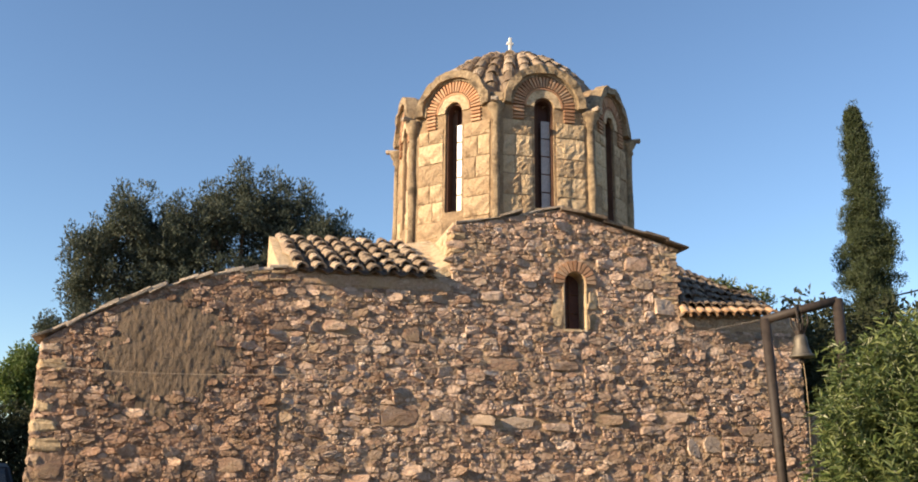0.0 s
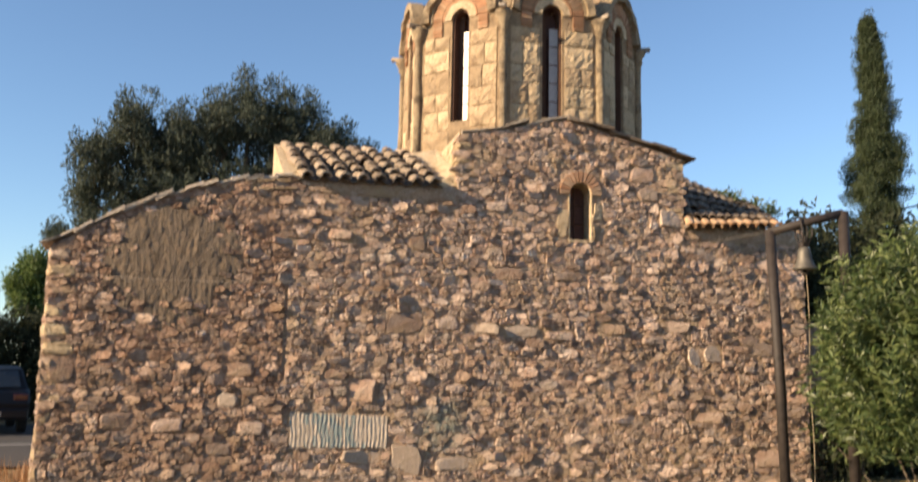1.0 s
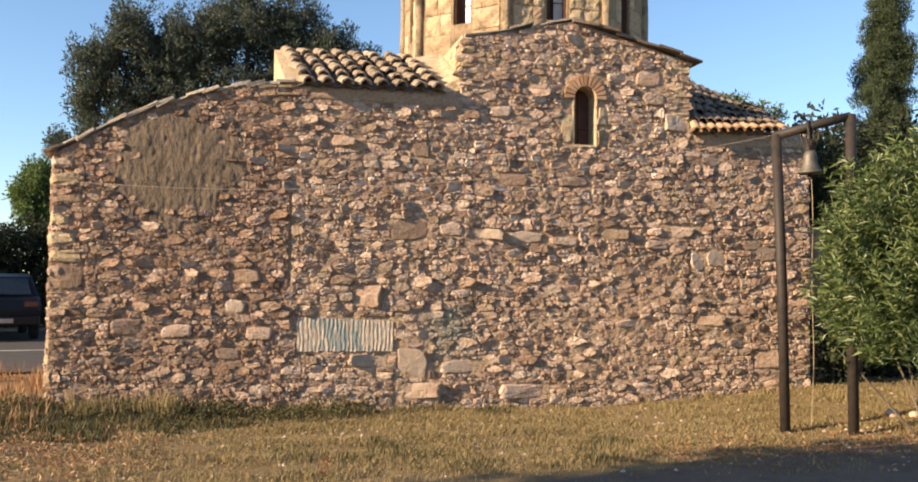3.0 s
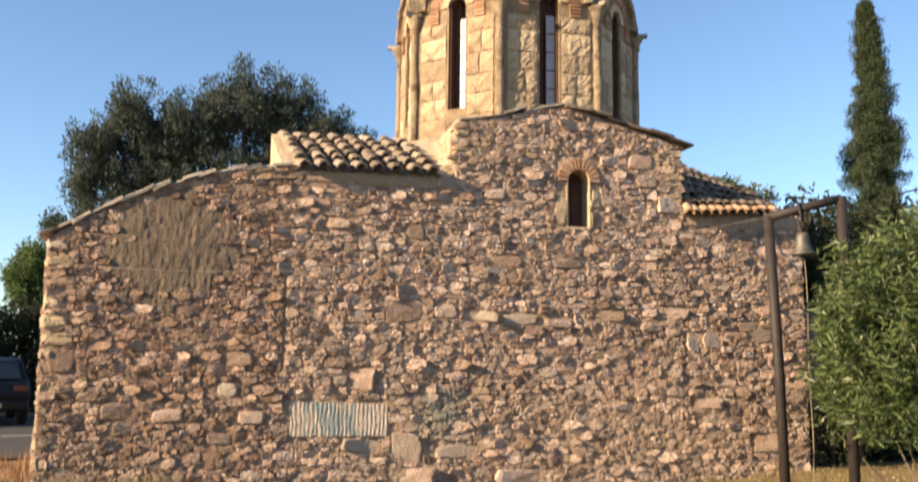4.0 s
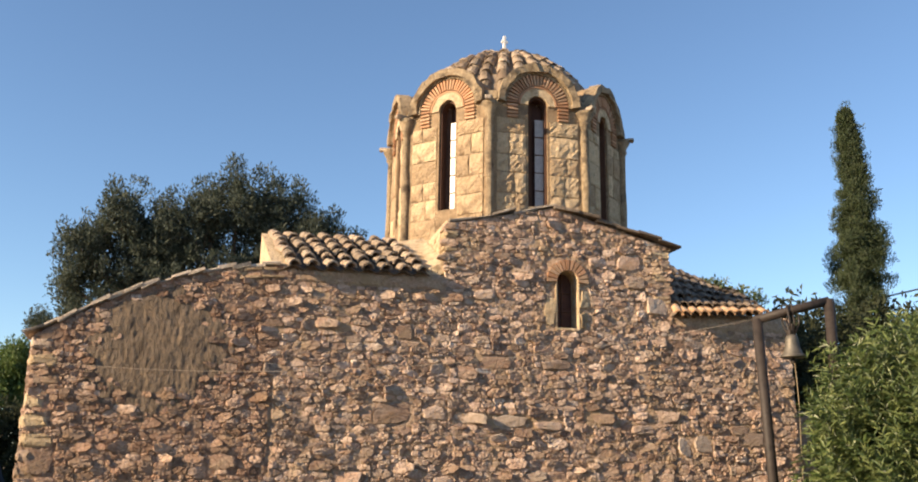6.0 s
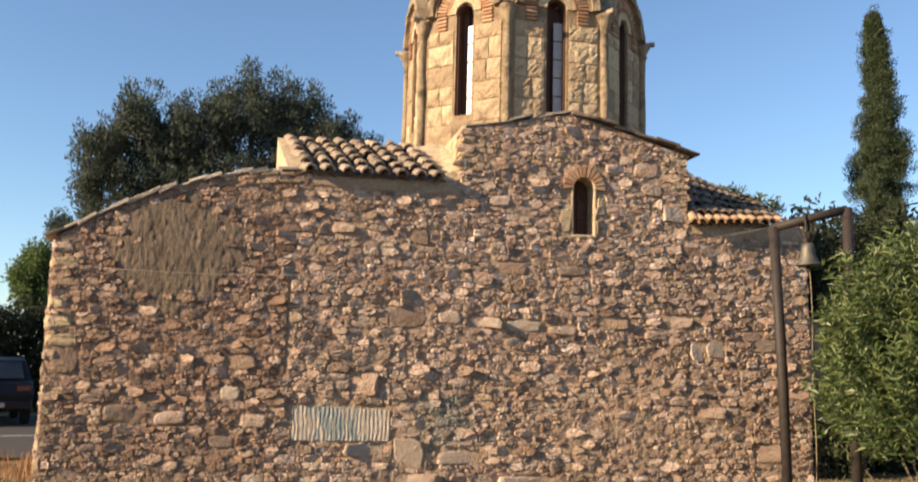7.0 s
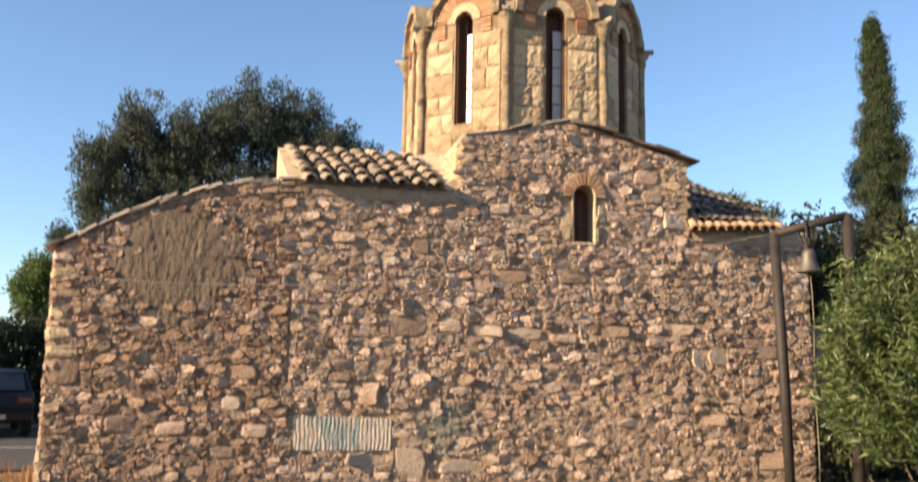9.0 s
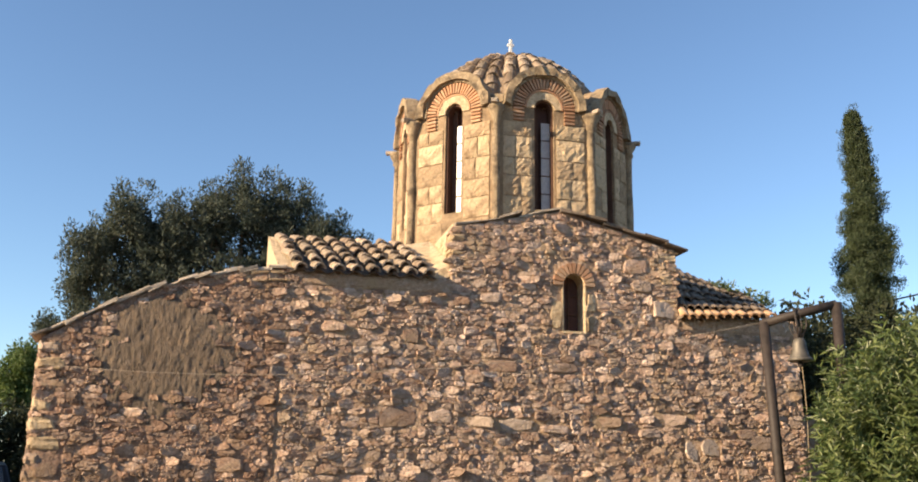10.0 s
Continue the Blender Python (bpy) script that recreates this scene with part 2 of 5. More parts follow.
def raw(name, verts, faces, mat, smooth=False):
    me = bpy.data.meshes.new(name)
    me.from_pydata([tuple(v) for v in verts], [], [tuple(f) for f in faces])
    me.materials.append(mat)
    if smooth:
        me.polygons.foreach_set("use_smooth", [True] * len(me.polygons))
    me.update()
    return me


def part(name, bm, mat, parent=None, label="", smooth=False, normals=True):
    if normals:
        bmesh.ops.recalc_face_normals(bm, faces=bm.faces)
    me = bpy.data.meshes.new(name)
    bm.to_mesh(me)
    bm.free()
    me.materials.append(mat)
    if smooth:
        me.polygons.foreach_set("use_smooth", [True] * len(me.polygons))
    ob = new(name, me)
    if parent:
        hang(ob, parent, label)
    return ob


def box_bm(size, centre=(0, 0, 0), bevel=0.0, rough=0.0, seed=0, segs=1):
    bm = bmesh.new()
    bmesh.ops.create_cube(bm, size=1.0, matrix=Matrix.Translation(centre) @ Matrix.Diagonal((*size, 1)))
    if bevel:
        bmesh.ops.bevel(bm, geom=bm.edges[:], offset=bevel, segments=segs, affect="EDGES", profile=0.5)
    if rough:
        rnd = random.Random(seed)
        for v in bm.verts:
            v.co += Vector((rnd.uniform(-rough, rough), rnd.uniform(-rough, rough), rnd.uniform(-rough, rough)))
    return bm


def tube(path, radius, sides=8, taper=None):
    """A round bar along a list of points, closed at both ends."""
    bm = bmesh.new()
    path = [Vector(p) for p in path]
    rings = []
    for i, p in enumerate(path):
        d = (path[min(i + 1, len(path) - 1)] - path[max(i - 1, 0)]).normalized()
        side = d.cross(Vector((0, 0, 1)))
        if side.length < 0.05:
            side = d.cross(Vector((1, 0, 0)))
        side.normalize()
        up = side.cross(d)
        r = radius if taper is None else radius + (taper - radius) * i / (len(path) - 1)
        rings.append([bm.verts.new(p + (side * math.cos(a) + up * math.sin(a)) * r) for a in (2 * math.pi * k / sides for k in range(sides))])
    for a, b in zip(rings, rings[1:]):
        for k in range(sides):
            bm.faces.new((a[k], a[(k + 1) % sides], b[(k + 1) % sides], b[k]))
    bm.faces.new(rings[0])
    bm.faces.new(rings[-1])
    return bm


def lathe(profile, sides=24, centre=(0, 0, 0)):
    bm = bmesh.new()
    c = Vector(centre)
    rings = [[bm.verts.new(c + Vector((r * math.cos(a), r * math.sin(a), z))) for a in (2 * math.pi * k / sides for k in range(sides))] for r, z in profile]
    for a, b in zip(rings, rings[1:]):
        for k in range(sides):
            bm.faces.new((a[k], a[(k + 1) % sides], b[(k + 1) % sides], b[k]))
    bm.faces.new(rings[0])
    bm.faces.new(rings[-1])
    return bm


def join_bm(bms):
    out = bmesh.new()
    for b in bms:
        me = bpy.data.meshes.new("tmp")
        b.to_mesh(me)
        b.free()
        out.from_mesh(me)
        bpy.data.meshes.remove(me)
    return out


def rough_z(x, y):
    return 0.25 * max(0.0, min(1.0, (x - 1.6) / 3.6)) ** 1.5 * max(0.0, 1 - abs(y) / 7.0) + 0.07 * max(0.0, min(1.0, (-x - 3.2) / 2.0)) * max(0.0, 1 - abs(y) / 5.0)


def ground_z(x, y):
    return rough_z(x, y) + 0.018 * noise.noise(Vector((x * 0.9, y * 0.9, 0.0))) + 0.008 * noise.noise(Vector((x * 3.1, y * 3.1, 4.0)))


def grass_edge(x):
    """Where the grass gives way to the track; it bends towards the church as x grows."""
    return -4.25 + 1.0 * max(0.0, min(1.0, (x + 0.6) / 4.2)) - (0.35 if x < -2 else 0.0)


# ---------------------------------------------------------------- rubble masonry
def clip(poly, a, b, c):
    """The part of poly where a*u + b*v <= c."""
    out = []
    for i in range(len(poly)):
        p, q = poly[i], poly[(i + 1) % len(poly)]
        dp, dq = a * p[0] + b * p[1] - c, a * q[0] + b * q[1] - c
        if dp <= 0:
            out.append(p)
        if dp * dq < 0:
            k = dp / (dp - dq)
            out.append((p[0] + k * (q[0] - p[0]), p[1] + k * (q[1] - p[1])))
    return out


def area_centre(poly):
    a = cx = cy = 0.0
    for i in range(len(poly)):
        (x0, y0), (x1, y1) = poly[i], poly[(i + 1) % len(poly)]
        k = x0 * y1 - x1 * y0
        a, cx, cy = a + k, cx + (x0 + x1) * k, cy + (y0 + y1) * k
    if abs(a) < 1e-9:
        return 0.0, 0.0, 0.0
    return a / 2, cx / (3 * a), cy / (3 * a)


def rubble(u0, u1, v0, v1, top, holes, rnd, low=0.028, high=0.092):
    """Cells of uncoursed rubble between u0 and u1, from v0 up to top(u), that keep out of the boxes in holes."""
    ASP = 2.0
    sites = []
    v = v0
    while v < v1:
        h = rnd.uniform(low, high)
        u = u0 + rnd.uniform(0, 0.1)
        while u < u1:
            w = h * rnd.choice((0.9, 1.2, 1.6, 2.0, 2.7, 3.8)) * rnd.uniform(0.85, 1.15)
            sites.append(((u + w / 2) / ASP, v + h / 2 + rnd.uniform(-0.10, 0.10) * h, (0.34 * min(w, 0.24)) ** 2 * rnd.uniform(0.2, 1.0)))
            if rnd.random() < 0.34:
                sites.append(((u + w) / ASP, v + h * rnd.uniform(0.05, 0.95), 0.0))
            u += w
        v += h
    grid = {}
    for i, (x, y, w) in enumerate(sites):
        grid.setdefault((int(x // 0.3), int(y // 0.3)), []).append(i)
    cells = []
    for i, (x, y, w) in enumerate(sites):
        near = [j for gx in (-1, 0, 1) for gy in (-1, 0, 1) for j in grid.get((int(x // 0.3) + gx, int(y // 0.3) + gy), ()) if j != i]
        near.sort(key=lambda j: (sites[j][0] - x) ** 2 + (sites[j][1] - y) ** 2)
        poly = [(x - 0.24, y - 0.16), (x + 0.24, y - 0.16), (x + 0.24, y + 0.16), (x - 0.24, y + 0.16)]
        for j in near[:26]:
            a, b, wj = sites[j]
            poly = clip(poly, 2 * (a - x), 2 * (b - y), a * a + b * b - x * x - y * y - wj + w)
            if len(poly) < 3:
                break
        if len(poly) < 3:
            continue
        poly = [(p[0] * ASP, p[1]) for p in poly]
        poly = clip(clip(clip(poly, -1, 0, -u0), 1, 0, u1), 0, -1, -v0)
        if len(poly) < 3:
            continue
        s, cu, cv = area_centre(poly)
        t0, t1 = top(cu - 0.02), top(cu + 0.02)
        k = (t1 - t0) / 0.04
        if abs(k) > 2:
            t0 = t1 = top(cu)
            k = 0.0
        poly = clip(poly, -k, 1, (t0 + t1) / 2 - k * cu - 0.01)
        if len(poly) < 3:
            continue
        s, cu, cv = area_centre(poly)
        dead = False
        for (a0, a1, b0, b1) in holes:
            if max(p[0] for p in poly) <= a0 or min(p[0] for p in poly) >= a1 or max(p[1] for p in poly) <= b0 or min(p[1] for p in poly) >= b1:
                continue
            outs = (a0 - cu, cu - a1, b0 - cv, cv - b1)
            m = max(outs)
            if m <= 0:
                dead = True
                break
            n = outs.index(m)
            poly = clip(poly, *((1, 0, a0), (-1, 0, -a1), (0, 1, b0), (0, -1, -b1))[n])
            if len(poly) < 3:
                dead = True
                break
        if dead:
            continue
        s, cu, cv = area_centre(poly)
        if s > 0.0012:
            cells.append((poly, s, cu, cv))
    return cells


def stone_shape(poly, s, cu, cv, rnd, proud=1.0, crag=0.21):
    """Vertices (u, v, out) and faces of one roughly broken stone that fills the cell."""
    size = math.sqrt(s)
    pts = []
    n = len(poly)
    for i in range(n):
        p, q, r = poly[i - 1], poly[i], poly[(i + 1) % n]
        c = rnd.uniform(0.03, 0.17)
        for o in (p, r):
            pts.append((q[0] + (o[0] - q[0]) * c, q[1] + (o[1] - q[1]) * c))
        if math.hypot(r[0] - q[0], r[1] - q[1]) > 0.07:
            m = rnd.uniform(0.4, 0.6)
            pts.append((q[0] + (r[0] - q[0]) * m, q[1] + (r[1] - q[1]) * m))
    clean = []
    for p in pts:
        if not clean or math.hypot(p[0] - clean[-1][0], p[1] - clean[-1][1]) > 0.011:
            clean.append((p[0] + rnd.gauss(0, 0.004), p[1] + rnd.gauss(0, 0.004)))
    pts = clean
    k = 1 - min(0.15, 0.003 / size + rnd.uniform(0, 0.04))
    h = 0.012 + proud * (0.008 + rnd.random() ** 1.6 * 0.024) * min(1.2, 0.65 + size * 2.6)
    tu, tv = rnd.gauss(0, 0.15), rnd.gauss(0, 0.08)
    inset = rnd.uniform(0.82, 0.95)
    verts, m = [], len(pts)
    for ring, (sc, hh) in enumerate(((k * 1.03, -0.05), (k, 0.66), (k * inset, 1.0), (k * inset * 0.5, 1.03))):
        for p in pts:
            j = rnd.uniform(0.92, 1.05)
            du, dv = (p[0] - cu) * sc * j, (p[1] - cv) * sc * j
            verts.append((cu + du, cv + dv, hh if ring == 0 else max(0.002, h * hh + (du * tu + dv * tv) + rnd.uniform(-crag, crag) * h)))
    verts.append((cu + rnd.uniform(-0.1, 0.1) * size, cv + rnd.uniform(-0.1, 0.1) * size, h * rnd.uniform(0.9, 1.2)))
    faces = []
    for r in range(3):
        for i in range(m):
            a, b = r * m + i, r * m + (i + 1) % m
            faces.append((a, b, b + m, a + m))
    for i in range(m):
        faces.append((3 * m + i, 3 * m + (i + 1) % m, 4 * m))
    return verts, faces


def lay_stones(cells, place, parent, rnd, single=None, proud=1.0, name="stone", mat=None, mat_one=None):
    """Put the cells' stones on a wall; place(u, v, out) gives the world point. Those that single() picks are pieces, the rest one mesh."""
    vs, fs, count = [], [], 0
    for poly, s, cu, cv in cells:
        v, f = stone_shape(poly, s, cu, cv, rnd, proud)
        if single and count < 300 and single(cu, cv):
            c = Vector(place(cu, cv, 0))
            ob = new(name, raw(name, [Vector(place(*p)) - c for p in v], f, mat_one or M_STONE_ONE))
            ob.location = c
            hang(ob, parent)
            count += 1
        else:
            b = len(vs)
            vs += [place(*p) for p in v]
            fs += [tuple(i + b for i in q) for q in f]
    if vs:
        ob = new("rubble_masonry", raw("rubble_masonry", vs, fs, mat or M_STONE))
        tagged(hang(ob, parent), kind="stuff")


def front(u, v, out):
    return (u, -out, v)


def eroded(x, z):
    """How far the mortar of a wall stands out at a point: lumps, hollows and grit."""
    a = noise.noise(Vector((x * 2.3, 0, z * 2.3)))
    b = noise.noise(Vector((x * 7.0, 2, z * 9.0)))
    c = noise.noise(Vector((x * 19.0, 4, z * 24.0)))
    d = noise.noise(Vector((x * 41.0, 6, z * 47.0)))
    smear = 0.013 * max(0.0, 1 - ((x - 2.3) / 1.7) ** 2 - ((z - 0.95) / 0.8) ** 2)      # lime smeared over the stones
    return smear + (0.011 if abs(x + 2.27 + 0.02 * noise.noise(Vector((1, 0, z * 3)))) > 0.016 or not 1.55 < z < 2.7 else -0.015) + 0.012 * a + 0.008 * b + 0.010 * c + 0.011 * d


def wall_body(name, xs, low, top, thick, parent, cuts=(), mat=None, label=""):
    """A wall in the plane y = 0 with an eroded mortar face, thick metres deep, under the line top(x)."""
    rows = round((top(sum(xs) / len(xs)) - low) / 0.026)
    w = rows + 1
    V = [(x, -eroded(x, z) if X0 + 0.01 < x < X1 - 0.01 else 0.0, z) for i, x in enumerate(xs) for z in (low + (top(x) - low) * j / rows for j in range(w))]
    F = []
    for i in range(len(xs) - 1):
        for j in range(rows):
            a = i * w + j
            cx, cz = (xs[i] + xs[i + 1]) / 2, V[a][2] + 0.013
            if any(u0 < cx < u1 and v0 < cz < v1 for u0, u1, v0, v1 in cuts):
                continue
            F.append((a, a + w, a + w + 1, a + 1))
    # ends, top and back
    b = len(V)
    V += [(xs[i], thick, z) for i in (0, -1) for z in (low, top(xs[i]))]
    F.append((b + 1, rows, 0, b))
    e = (len(xs) - 1) * w
    F.append((b + 2, e, e + rows, b + 3))
    c = len(V)
    V += [(x, thick, top(x)) for x in xs]
    F += [(i * w + rows, (i + 1) * w + rows, c + i + 1, c + i) for i in range(len(xs) - 1)]
    ob = new(name, raw(name, V, F, mat or M_MORTAR, True))
    return hang(ob, parent, label)


def spread(a, b, step):
    n = max(1, round((b - a) / step))
    return [a + (b - a) * i / n for i in range(n + 1)]


# ---------------------------------------------------------------- ground
def build_ground():
    xs = sorted(set([-2000, -600, -200, -90, -50, -30, -20] + [round(v, 3) for v in spread(-14, 16, 0.22)] + [20, 30, 50, 90, 200, 600, 2000]))
    ys = sorted(set([-2000, -600, -200, -60, -30, -20] + [round(v, 3) for v in spread(-14, 6, 0.22)] + [8, 10, 13, 16, 20, 30, 50, 90, 200, 600, 2000]))
    verts = [(x, y, ground_z(x, y) if abs(x) < 17 and abs(y) < 15 else 0.0) for y in ys for x in xs]
    w = len(xs)
    faces = [(j * w + i, j * w + i + 1, (j + 1) * w + i + 1, (j + 1) * w + i) for j in range(len(ys) - 1) for i in range(w - 1)]
    tagged(new("ground", raw("ground", verts, faces, M_EARTH, True)), "dry brown earth with thin yellow grass round the church", "ground", kind="structure")
    # trodden track in front of the grass
    verts, faces = [], []
    us = spread(-9, 12, 0.1)
    for i, x in enumerate(us):
        edge = grass_edge(x) + 0.16 * noise.noise(Vector((x * 0.8, 7, 0))) + 0.14 * noise.noise(Vector((x * 2.6, 1, 0))) + 0.10 * noise.noise(Vector((x * 7, 3, 0)))
        for j in range(9):
            y = edge - (edge + 9.5) * (j / 8) ** 1.5
            verts.append((x, y, ground_z(x, y) + (0.006 if j else -0.02)))
    for i in range(len(us) - 1):
        for j in range(8):
            a = i * 9 + j
            faces.append((a, a + 1, a + 10, a + 9))
    tagged(new("dirt_track", raw("dirt_track", verts, [f[::-1] for f in faces], M_DIRT, True)), "trodden grey brown dirt track before the grass", "track", kind="structure")
    # road behind the church
    def strip(name, a, b, mat, z, label, category):
        vs = []
        for x in spread(-70, 60, 5):
            y = 4.9 + (x + 6.5) * 0.24
            vs += [(x, y + a, z), (x, y + b, z)]
        fs = [(2 * i, 2 * i + 2, 2 * i + 3, 2 * i + 1) for i in range(len(vs) // 2 - 1)]
        tagged(new(name, raw(name, vs, fs, mat)), label, category, kind="structure")
    strip("road", 0, 13.0, M_ROAD, 0.05, "grey asphalt road behind the church", "road")
    strip("road_marking", 4.9, 5.04, M_LINE, 0.056, "worn white line painted along the road", "road marking")


build_ground()

# ---------------------------------------------------------------- church
church = tagged(empty("church", (0, 3.6, 0)), "small stone church of rubble masonry with a tiled octagonal dome", "church")
X0, X1, XA, XB, XC = -5.08, 5.06, -2.30, -0.08, 3.18   # ends, narthex joint, cross arm
PEAK = 1.48


def top_narthex(x):
    k = max(0.0, min(1.0, (x - X0) / (XA - X0)))
    return 3.12 + 1.02 * (1 - (1 - k) ** 1.75)


def top_nave(x):
    return 4.15


def top_arm(x):
    return 5.22 - (0.215 * (PEAK - x) if x < PEAK else 0.265 * (x - PEAK))


def top_east(x):
    return 3.86 - 0.01 * (x - XC)


WIN = (1.49, 1.79, 3.53, 4.33)          # south window: x and z of the opening
RIB = (-2.17, -0.93, 0.74, 1.19)
FIXED = [  # larger dressed stones: x, z, width, height
    (-2.93, 1.31, 0.26, 0.20), (-0.69, 0.60, 0.42, 0.40), (-0.05, 0.55, 0.58, 0.19), (-1.27, 0.63, 0.54, 0.18),
    (-0.62, 0.24, 0.62, 0.22), (0.82, 2.26, 0.50, 0.17), (0.27, 2.29, 0.46, 0.15), (3.31, 1.98, 0.24, 0.28),
    (3.58, 2.03, 0.30, 0.26), (4.35, 2.10, 0.36, 0.22), (-2.80, 1.69, 0.36, 0.20), (-4.86, 1.66, 0.34, 0.34),
    (2.56, 4.50, 0.40, 0.24), (2.98, 3.90, 0.36, 0.26), (-0.75, 2.32, 0.50, 0.28), (2.63, 4.22, 0.34, 0.20),
    (-3.62, 1.00, 0.42, 0.18), (-3.0, 0.72, 0.34, 0.16), (4.40, 0.62, 0.46, 0.28), (3.5, 1.16, 0.5, 0.16),
    (-1.27, 1.46, 0.36, 0.30), (2.10, 2.33, 0.42, 0.16), (3.02, 2.38, 0.50, 0.20), (4.15, 2.22, 0.34, 0.16), (0.62, 3.02, 0.52, 0.18),
    (1.50, 3.02, 0.50, 0.15), (1.35, 2.22, 0.44, 0.13), (0.82, 0.22, 0.72, 0.20), (2.70, 2.20, 0.36, 0.15), (-4.20, 1.05, 0.40, 0.22), (-2.62, 0.98, 0.36, 0.18),
    (2.35, 1.12, 0.56, 0.13), (-0.2, 2.34, 0.34, 0.2), (0.45, 3.92, 0.34, 0.16), (-0.62, 3.36, 0.26, 0.22), (-1.62, 3.44, 0.34, 0.16),
]
PALE = {(-2.93, 1.31), (-0.69, 0.60), (-0.05, 0.55), (0.82, 2.26), (0.27, 2.29), (3.31, 1.98), (3.58, 2.03), (2.98, 3.90), (-1.27, 0.63)}
holes = [(WIN[0] - 0.17, WIN[1] + 0.17, WIN[2] - 0.02, WIN[3] + 0.17), RIB, (-2.285, -2.255, 1.55, 2.7), (-2.02, -0.1, 3.95, 4.2), (3.26, 5.0, 3.62, 3.9)]
holes += [(x - w / 2, x + w / 2, z - h / 2, z + h / 2) for x, z, w, h in FIXED]

SECTIONS = (
    ("narthex_wall", X0, XA, top_narthex, (), 3, "rubble wall of the narthex under a curved slab coping"),
    ("nave_wall", XA, XB, top_nave, (), 3, "rubble wall under a tiled eave"),
    ("cross_arm_wall", XB, XC, top_arm, (WIN,), 5, "gabled rubble wall with a narrow arched window"),
    ("east_wall", XC, X1, top_east, (), 3, "rubble wall under a low tiled eave"),
)
WALLS = {}
for name, a, b, top, cuts, _, label in SECTIONS:
    xs = spread(a, b, 0.026)
    if cuts:
        xs = sorted([x for x in xs if abs(x - WIN[0]) > 0.013 and abs(x - WIN[1]) > 0.013] + [WIN[0], WIN[1]])
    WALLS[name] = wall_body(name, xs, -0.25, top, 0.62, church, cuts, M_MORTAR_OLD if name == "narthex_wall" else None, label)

# the rest of the shell behind
shell = part("rear_shell", join_bm([box_bm((X1 - X0 - 0.1, 6.5, 3.3), ((X0 + X1) / 2, 3.9, 1.42)), box_bm((2.35, 6.4, 1.42), (-1.2, 3.86, 3.74)), box_bm((3.2, 6.4, 1.7), ((XB + XC) / 2, 3.86, 3.85)), box_bm((1.7, 6.2, 0.6), (4.1, 3.8, 3.4))]), M_MORTAR, church)
# set-back buttress at the east end
part("buttress", box_bm((0.62, 2.4, 2.7), (X1 + 0.29, 1.66, 1.20), 0.03, 0.012, 5, 2), M_MORTAR, church, "shaded rendered buttress at the east end")


def block_stone(x, z, w, h, parent, rnd, mat, proud=1.0):
    g = lambda k: rnd.uniform(0, k)
    poly = [(x - w / 2 + g(0.06), z - h / 2 + g(0.03)), (x + rnd.uniform(-0.1, 0.1) * w, z - h / 2 + g(0.012)), (x + w / 2 - g(0.05), z - h / 2 + g(0.04)), (x + w / 2 - g(0.03), z + rnd.uniform(-0.1, 0.2) * h),
            (x + w / 2 - g(0.07), z + h / 2 - g(0.04)), (x + rnd.uniform(-0.2, 0.1) * w, z + h / 2 - g(0.012)), (x - w / 2 + g(0.06), z + h / 2 - g(0.05)), (x - w / 2 + g(0.02), z + rnd.uniform(-0.2, 0.1) * h)]
    s, cu, cv = area_centre(poly)
    v, f = stone_shape(poly, s, cu, cv, rnd, proud, 0.07)
    c = Vector((cu, 0, cv))
    ob = new("dressed_stone", raw("dressed_stone", [Vector(front(p[0], p[1], p[2] + 0.006)) - c for p in v], f, mat))
    ob.location = c
    hang(ob, parent, "pale dressed limestone block" if mat is M_PALE else "larger roughly squared stone")


rnd = random.Random(11)
for x, z, w, h in FIXED:
    host = "narthex_wall" if x < XA else "nave_wall" if x < XB else "cross_arm_wall" if x < XC else "east_wall"
    block_stone(x, z, w, h, WALLS[host], rnd, M_PALE if (x, z) in PALE else M_STONE_ONE, 0.8)


def quoins(x, z0, z1, parent, seed, side=-1, low=0.14, high=0.26):
    """Rough corner stones stacked up a free end of the wall."""
    rr = random.Random(seed)
    z = z0
    while z < z1:
        h = min(rr.uniform(low, high), z1 - z + 0.04)
        w = rr.uniform(0.16, 0.42)
        bm = box_bm((w, 0.30, h - 0.012), (0, 0, 0), min(0.085, h * 0.36), 0.014, rr.random(), 3)
        ob = part("quoin", bm, rr.choice((M_YELLOW, M_BLOCK, M_BLOCK, M_STONE_ONE, M_STONE_ONE)))
        ob.location = (x - side * (w / 2 - 0.02 - rr.uniform(0, 0.03)), 0.15 - 0.022 - rr.uniform(0, 0.022), z + h / 2)
        hang(ob, parent)
        z += h


quoins(X0, -0.08, 3.06, WALLS["narthex_wall"], 41)
quoins(XB, 4.22, 4.86, WALLS["cross_arm_wall"], 43, low=0.07, high=0.13)
quoins(XC, 3.92, 4.72, WALLS["cross_arm_wall"], 44, side=1, low=0.12, high=0.24)


# plaster left on the narthex wall, with a ragged edge
def plaster_reach(x, z):
    """Below 1 inside the patch: a broad round shape that thins out towards its rim."""
    u, v = (x + 3.68) / 0.98, (z - 3.06) / 0.92
    a = math.atan2(v, u)
    return math.hypot(u, v) / (1 + 0.26 * noise.noise(Vector((math.cos(a) * 1.6, math.sin(a) * 1.6, 5))) + 0.16 * noise.noise(Vector((x * 6, 1, z * 5))) + 0.16 * noise.noise(Vector((x * 15, 2, z * 13))))


